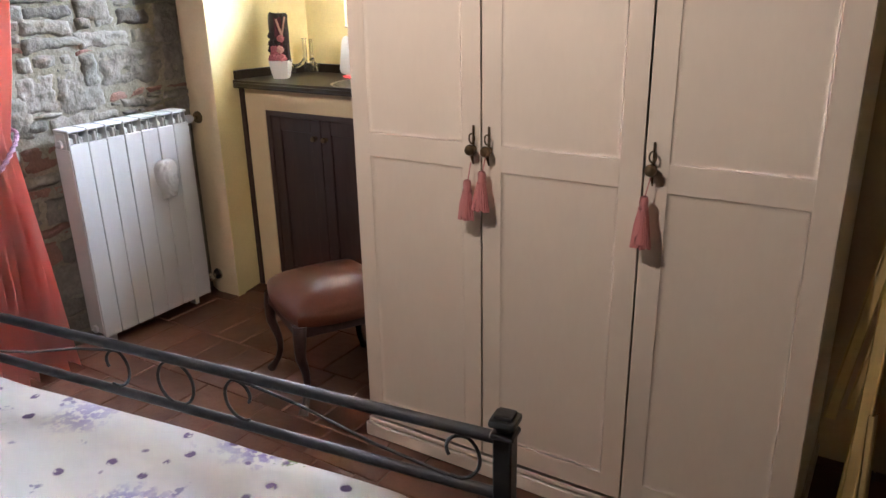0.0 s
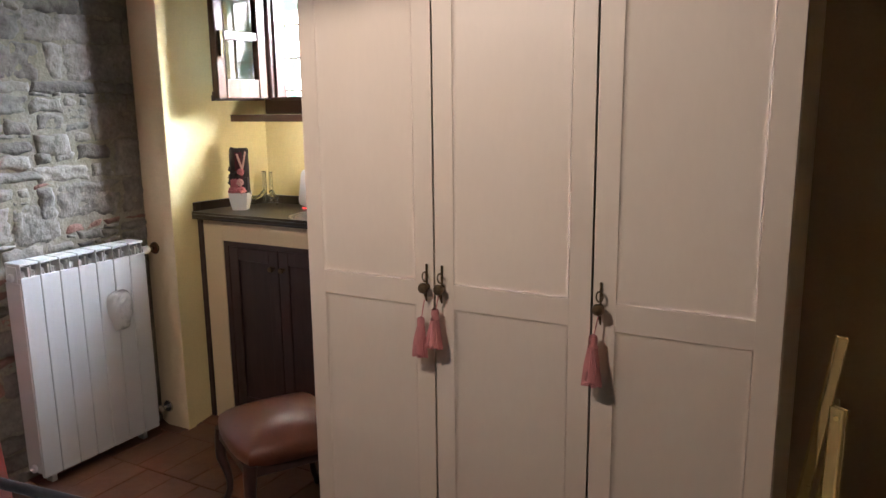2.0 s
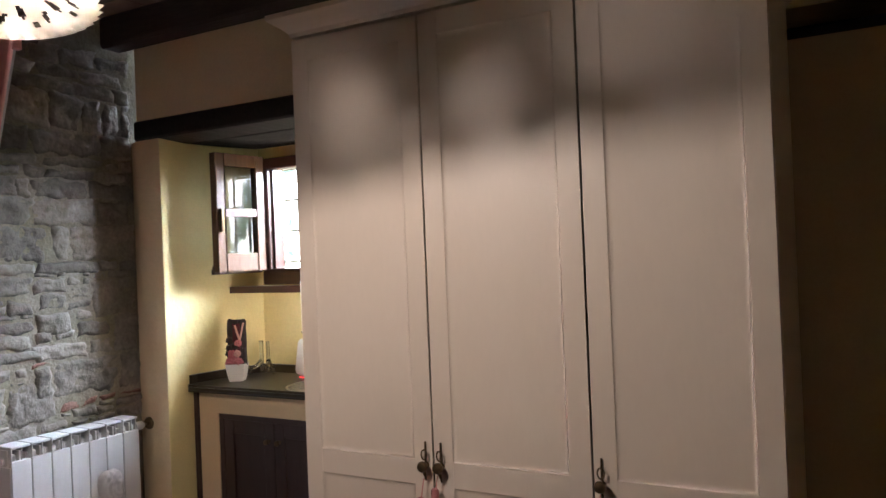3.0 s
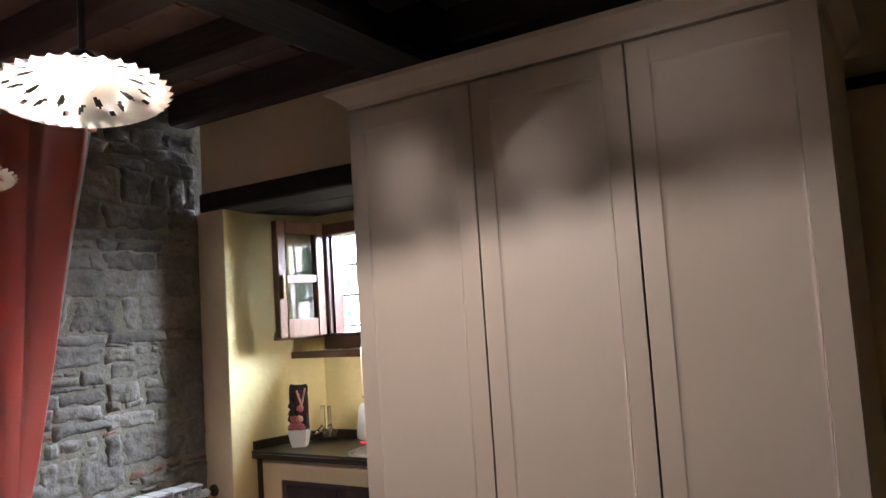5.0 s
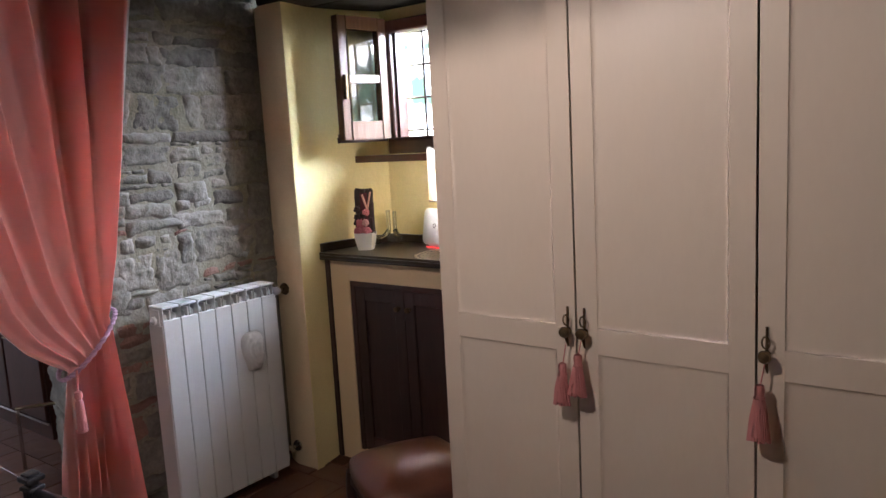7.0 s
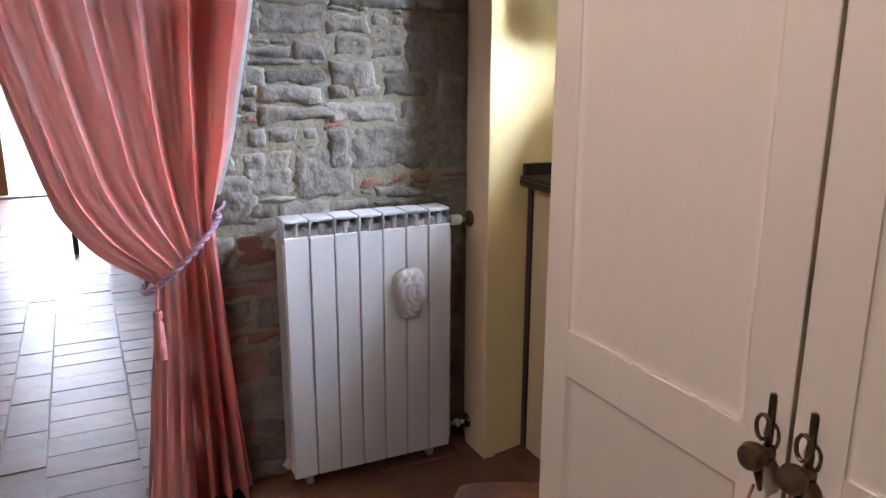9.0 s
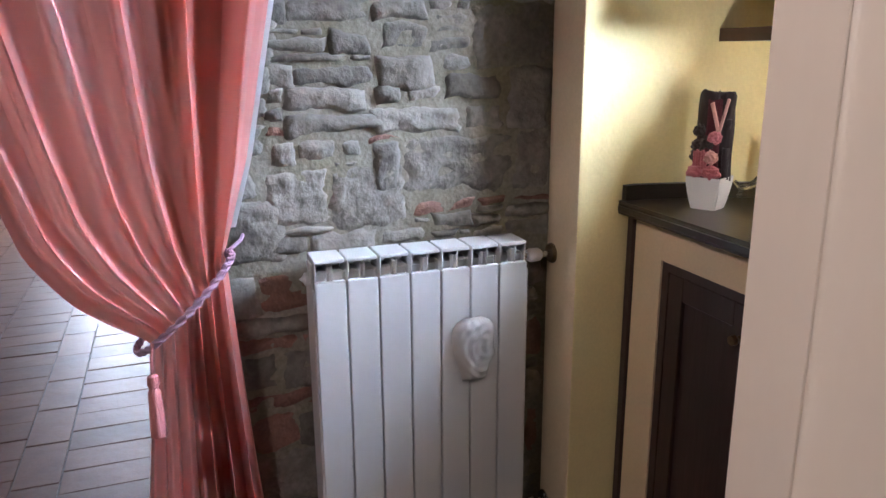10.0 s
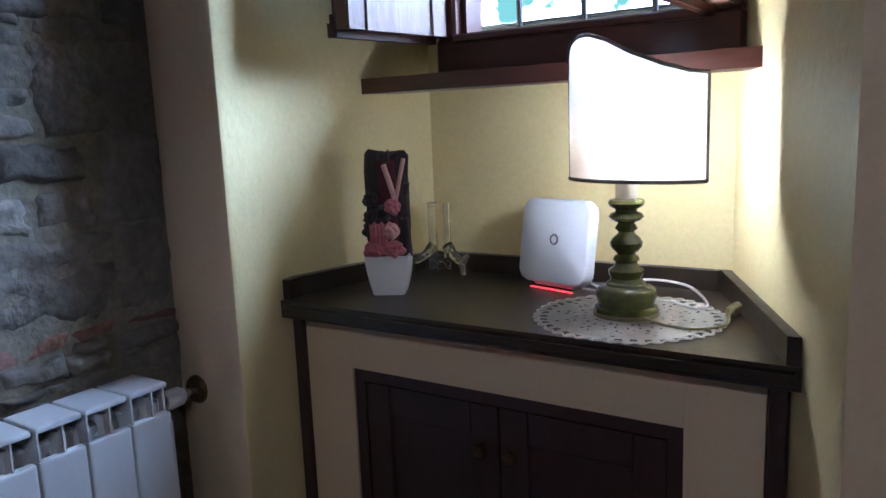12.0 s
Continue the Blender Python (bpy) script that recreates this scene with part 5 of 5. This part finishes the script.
# ---- kitchen ----
fridge = thing("refrigerator", -7.58, -2.50, 0, "grey-white refrigerator in a tall cream cabinet", "refrigerator")
part("body", boxed(-0.30, 0.30, -0.30, 0.30, 0.05, 1.36, 0.012, 2), FRIDGE, fridge)
part("door", boxed(0.304, 0.35, -0.30, 0.30, 0.05, 0.945, 0.010, 2), FRIDGE, fridge)
part("door", boxed(0.304, 0.35, -0.30, 0.30, 0.955, 1.36, 0.010, 2), FRIDGE, fridge)
part("foot", boxed(-0.28, 0.29, -0.28, 0.28, 0.0, 0.05), IRON, fridge)
tall = thing("tall_cabinet", -7.25, -2.17, 0, "aged cream cabinet panel standing open below a dark wall unit", "cabinet")
swing = pose(0, 0, 0, 0, 0, 29)
panel = part("door_panel", boxed(0.0, 0.46, -0.012, 0.012, 0.012, 1.36, 0.003, m=swing), AGEDCREAM, tall, "scuffed cream door panel")
part("edge_strip", boxed(0.46, 0.485, -0.016, 0.016, 0.0, 1.365, 0.004, m=swing), AGEDCREAM, panel, "worn cream edge strip")
part("latch", boxed(0.44, 0.462, -0.030, -0.0125, 0.80, 0.86, 0.003, m=swing), CHROME, panel, "chrome latch")
part("wall_unit", boxed(-0.64, 0.12, -0.62, 0.19, 1.40, 2.30, 0.004), DARKWOOD, tall, "dark brown wall unit")
for y0, y1 in ((-0.615, -0.217), (-0.213, 0.185)):
    unit_door = part("unit_door", boxed(0.1205, 0.140, y0, y1, 1.41, 2.29, 0.004), DARKWOOD, tall)
    part("knob", lathe(bmesh.new(), [(0, 0), (0.014, 0.0), (0.018, 0.014), (0.0, 0.018)], 12, 0, 0, Matrix.Translation((0.140, y1 - 0.04, 1.50)) @ pose(0, 0, 0, 0, 90, 0)), CHROME, unit_door, smooth=True)
for z, label in ((0.972, "white double light switch plate"), (0.865, "white double light switch plate"), (0.165, "white wall socket plate")):
    t = thing("wall_switch", KITCHEN_X, -1.92, z, label, "switch", group="kitchen wall plates")
    part("plate", boxed(0.0, 0.010, -0.058, 0.058, -0.038, 0.038, 0.004), WHITE_PLASTIC, t)
    for k in (-1, 0, 1):
        part("key", boxed(0.010, 0.014, k * 0.028 - 0.012, k * 0.028 + 0.012, -0.022, 0.022, 0.002), AGEDCREAM, t)

kdoor = thing("door_1", KITCHEN_X - 0.12, KD0, 0, "honey wooden outside door, one glazed leaf shut, the other open", "door", kind="structure")


def door_leaf(m):
    W, H = 0.47, 2.04
    leaf = part("leaf", boxed(0, 0.085, -0.02, 0.02, 0.02, H, 0.004, m=m), DOORWOOD, kdoor)
    part("stile", boxed(W - 0.085, W, -0.02, 0.02, 0.02, H, 0.004, m=m), DOORWOOD, leaf)
    for za, zb in ((0.02, 0.16), (0.66, 0.78), (H - 0.10, H)):
        part("rail", boxed(0.085, W - 0.085, -0.019, 0.019, za, zb, 0.004, m=m), DOORWOOD, leaf)
    part("panel", boxed(0.085, W - 0.085, -0.010, 0.010, 0.16, 0.66, 0.003, m=m), DOORWOOD, leaf)
    part("panel_field", boxed(0.125, W - 0.125, -0.016, 0.016, 0.22, 0.60, 0.005, m=m), DOORWOOD, leaf)
    p = part("pane", boxed(0.085, W - 0.085, -0.003, 0.003, 0.78, H - 0.10, m=m), GLASS, leaf)
    p.visible_shadow = False
    bm = bmesh.new()
    grid(bm, 30, 4, lambda u, v: m @ Vector((0.09 + u * (W - 0.18), -0.03 + 0.008 * math.sin(u * 40), 0.74 + v * (H - 0.86))))
    part("door_curtain", thicken(bm, 0.001), VOILE, leaf, "sheer white glass curtain")


door_leaf(pose(0.0, 0.02, 0, 0, 0, 90))
door_leaf(pose(0.02, 1.49, 0, 0, 0, 195))
part("threshold", boxed(-0.22, 0.12, 0.0, KD1 - KD0, -0.002, 0.022, 0.004), GREY_STEEL, kdoor)
sideboard = thing("kitchen_unit", -3.37, 0.10, 0, "dark wooden kitchen base unit with chrome rails", "kitchen unit")
part("body", boxed(-0.75, 0.60, 0.02, 0.58, 0.0, 0.62), CABINETWOOD, sideboard)
part("worktop", boxed(-0.78, 0.62, -0.02, 0.58, 0.62, 0.66, 0.006), CABINETWOOD, sideboard)
for x0, x1 in ((-0.74, -0.30), (-0.28, 0.16), (0.18, 0.59)):
    d = part("door", boxed(x0, x1, 0.0, 0.019, 0.11, 0.60, 0.004), CABINETWOOD, sideboard)
    part("handle", tube(bmesh.new(), [(x0 + 0.06, -0.02, 0.54), (x1 - 0.06, -0.02, 0.54)], 0.006, 8), CHROME, d)
part("kick_strip", boxed(-0.74, 0.59, 0.004, 0.018, 0.085, 0.10), CHROME, sideboard)
stand = thing("metal_stand", -2.497, -0.148, 0, "low bent chrome tube stand on the tiled floor", "stand")
for x, y in ((0.0, 0.0), (0.10, 0.15)):
    part("leg", tube(bmesh.new(), [(x, y, 0.004), (x, y, 0.290), (x + 0.001, y + 0.002, 0.306), (x + 0.002, y + 0.003, 0.314)], 0.009, 8), CHROME, stand, smooth=True)
part("crossbar", tube(bmesh.new(), [(-0.004, -0.006, 0.316), (0.106, 0.159, 0.316)], 0.010, 8), CHROME, stand, smooth=True)

chair = thing("kitchen_chair", -5.03, -0.42, 0, "dark wooden kitchen chair with a slatted back and rungs", "chair", rz=35)
for x in (-0.19, 0.19):
    for y in (-0.19, 0.19):
        part("leg", boxed(x - 0.016, x + 0.016, y - 0.016, y + 0.016, 0.0, 0.88 if y > 0 else 0.43, 0.004), DARKWOOD, chair)
part("seat", boxed(-0.21, 0.21, -0.21, 0.17, 0.432, 0.462, 0.010, 2), DARKWOOD, chair)
for z in (0.20, 0.28, 0.36):
    part("rung", tube(bmesh.new(), [(-0.175, -0.19, z), (0.175, -0.19, z)], 0.009, 8), DARKWOOD, chair)
    part("rung", tube(bmesh.new(), [(-0.19, -0.175, z - 0.03), (-0.19, 0.175, z - 0.03)], 0.009, 8), DARKWOOD, chair)
for z in (0.56, 0.68, 0.80):
    part("back_slat", boxed(-0.175, 0.175, 0.182, 0.198, z, z + 0.06, 0.004), DARKWOOD, chair)

# ---- stones and bricks of the wall ----


def stone_mesh(w, h, d, seed):
    """A worn block: domed face with a broken outline, sides that run into the mortar."""
    bm = bmesh.new()
    nu, nv = max(5, min(22, round(w / 0.013))), max(4, min(14, round(h / 0.011)))
    skew = [noise.noise((seed, k * 5.3, 2.0)) for k in range(8)]

    def f(u, v):
        x, z = u - 0.5, v - 0.5
        edge = max(abs(2 * x), abs(2 * z))
        y0, z0 = w * x, h * z
        face = 0.013 * noise.noise((y0 * 17 + seed, z0 * 30, seed)) + 0.007 * noise.noise((y0 * 46 + seed, z0 * 80, 4.0)) + 0.004 * noise.noise((y0 * 120, z0 * 150 + seed, 7.0))
        depth = d + face - 0.014 * edge ** 10
        side = (skew[0] * (1 - u) * (1 - v) + skew[1] * u * (1 - v) + skew[2] * u * v + skew[3] * (1 - u) * v) * min(0.05, 0.22 * w)
        rise = (skew[4] * (1 - u) * (1 - v) + skew[5] * u * (1 - v) + skew[6] * u * v + skew[7] * (1 - u) * v) * min(0.03, 0.28 * h)
        return (depth, 1.07 * y0 + side + 0.012 * noise.noise((y0 * 20, z0 * 20 + seed, 3.0)), 1.10 * z0 + rise + 0.010 * noise.noise((y0 * 20 + seed, z0 * 20, 9.0)))
    grid(bm, nu, nv, f)
    ret = bmesh.ops.extrude_edge_only(bm, edges=[e for e in bm.edges if len(e.link_faces) == 1])
    for v in ret["geom"]:
        if isinstance(v, bmesh.types.BMVert):
            v.co.x = -0.03
            v.co.y *= 1.03
            v.co.z *= 1.03
    bmesh.ops.recalc_face_normals(bm, faces=bm.faces[:])
    me = bpy.data.meshes.new("stone")
    bm.to_mesh(me)
    bm.free()
    for p in me.polygons:
        p.use_smooth = True
    return me


rnd = random.Random(11)


def set_stone(y0, y1, z0, z1, brick=False):
    w, h = y1 - y0, z1 - z0
    me = stone_mesh(w, h, 0.004 if brick else rnd.uniform(0.005, 0.014), rnd.uniform(0, 90))
    me.materials.append(BRICK if brick else STONE)
    o = new("brick" if brick else "stone", me)
    o.parent = wall_west
    o.matrix_basis = pose(STONE_X, (y0 + y1) / 2, (z0 + z1) / 2, rnd.uniform(-2.5, 2.5))


# the stones that show best, in centimetres: from, to, foot, head
BEST = ((-14, 0, 89, 94), (1, 18, 88, 94), (19, 32, 90, 94), (33, 44, 93, 97), (6, 27, 95, 110), (-9, 5, 97, 111), (17, 25, 104, 115), (26, 56, 102, 117), (57, 68, 101, 117),
        (19, 40, 118, 125), (42, 53, 118, 125), (55, 67, 119, 134), (-4, 17, 119, 124), (-8, -2, 112, 118), (-1, 8, 113, 118), (9, 15, 113, 117), (-4, 17, 125, 130), (-2, 17, 131, 136),
        (20, 35, 130, 137), (37, 52, 127, 133), (45, 67, 135, 150), (8, 17, 138, 143), (20, 32, 139, 146), (-2, 17, 145, 153))
for a, b, c, d in BEST:
    set_stone(a / 100 - 0.042, b / 100 - 0.044, c / 100 + 0.003, d / 100 + 0.001)
for a, b, c, d in ((28, 45, 97, 101), (46, 55, 98, 101)):
    set_stone(a / 100 - 0.042, b / 100 - 0.046, c / 100 + 0.003, d / 100 - 0.003, True)
# smaller stones in what is left between them
CELL, NY, NZ = 0.02, 39, 33
full = [[any(a / 100 - 0.05 < -0.14 + (i + 0.5) * CELL < b / 100 - 0.036 and c / 100 - 0.004 < 0.885 + (j + 0.5) * CELL < d / 100 + 0.006 for a, b, c, d in BEST + ((28, 45, 97, 101), (46, 55, 98, 101))) for j in range(NZ)] for i in range(NY)]
for j in range(NZ):
    for i in range(NY):
        if full[i][j]:
            continue
        wide, high = rnd.randint(4, 11), rnd.randint(2, 4)
        n = 0
        while n < wide and i + n < NY and not full[i + n][j]:
            n += 1
        m = 1
        while m < high and j + m < NZ and not any(full[i + k][j + m] for k in range(n)):
            m += 1
        for k in range(n):
            for q in range(m):
                full[i + k][j + q] = True
        if n > 1:
            y, z = -0.14 + i * CELL, 0.885 + j * CELL
            set_stone(y + 0.003, y + n * CELL - 0.003, z + 0.002, z + m * CELL - 0.002, rnd.random() < 0.05)
for z_from, z_to, y_from, y_to in ((0.0, 0.885, -0.34, 0.61), (1.54, 2.50, -0.34, 0.61), (0.89, 1.54, -0.34, -0.13)):
    z = z_from
    while z < z_to - 0.05:
        h = min(rnd.choice((0.05, 0.06, 0.08, 0.11, 0.15)), z_to - z)
        y = y_from + rnd.uniform(-0.04, 0.0)
        while y < y_to:
            w = rnd.uniform(0.07, 0.34)
            end = min(y + w, y_to + 0.02)
            if end - y > 0.05:
                set_stone(y + 0.004, end - 0.004, z + 0.004, z + h - 0.004, z < 0.85 and rnd.random() < 0.38)
            y = end + 0.004
        z += h
# the end of the wall in the doorway, and the wall on the doorway's other side
for k in range(11):
    z, h = 0.01 + k * 0.205, rnd.uniform(0.15, 0.20)
    me = stone_mesh(0.66, h, 0.02, rnd.uniform(0, 90))
    me.materials.append(STONE)
    o = new("stone", me)
    o.parent = wall_west
    o.matrix_basis = pose((STONE_X + WALL_IN) / 2, DOOR_Y1 + 0.10, z + h / 2, 0, 0, -104.6)

# ---- floor tiles ----


def tile_mesh(w, l):
    bm = boxed(-l / 2, l / 2, -w / 2, w / 2, -0.010, 0.0)
    bmesh.ops.bevel(bm, geom=[e for e in bm.edges if all(v.co.z > -0.001 for v in e.verts)], offset=0.002, segments=1, affect="EDGES")
    me = bpy.data.meshes.new("tile")
    bm.to_mesh(me)
    bm.free()
    me.materials.append(COTTO)
    return me


WIDE, NARROW = tile_mesh(0.2955, 0.1455), tile_mesh(0.1455, 0.2955)
far_verts, far_faces = [], []
rnd = random.Random(21)
y, col, near = SOUTH_Y - 0.2, 0, 0
while y < 1.3:
    wide = col % 3 != 2
    w, l = (0.30, 0.15) if wide else (0.15, 0.30)
    x = -7.9 + (0.07 if col % 2 else 0.0)
    while x < EAST_X:
        cx, cy, cz = x + l / 2, y + w / 2, rnd.uniform(-0.0015, 0.0010)
        if -3.65 < cx < -2.0 and -1.75 < cy < -0.1 or -1.6 < cx < 0.75 and -0.75 < cy < 0.85:
            o = new("tile", WIDE if wide else NARROW)
            o.parent = floor
            o.matrix_basis = pose(cx, cy, cz, rnd.uniform(-0.5, 0.5), rnd.uniform(-0.5, 0.5), rnd.uniform(-0.4, 0.4))
            near += 1
        else:
            hw, hl, n = w / 2 - 0.0025, l / 2 - 0.0025, len(far_verts)
            tx, ty = rnd.uniform(-0.009, 0.009), rnd.uniform(-0.009, 0.009)
            far_verts += [(cx + sx * hl, cy + sy * hw, cz + dz + sx * hl * tx + sy * hw * ty) for dz in (0, -0.008) for sx, sy in ((-1, -1), (1, -1), (1, 1), (-1, 1))]
            far_faces += [(n, n + 1, n + 2, n + 3)] + [(n + k, n + 4 + k, n + 4 + (k + 1) % 4, n + (k + 1) % 4) for k in range(4)]
        x += l
    y += w
    col += 1
me = bpy.data.meshes.new("floor_tiles")
me.from_pydata(far_verts, [], far_faces)
me.materials.append(COTTO)
rest = new("floor_tiles", me)
rest.parent = floor
tagged(rest, "waxed terracotta floor tiles", kind="stuff")
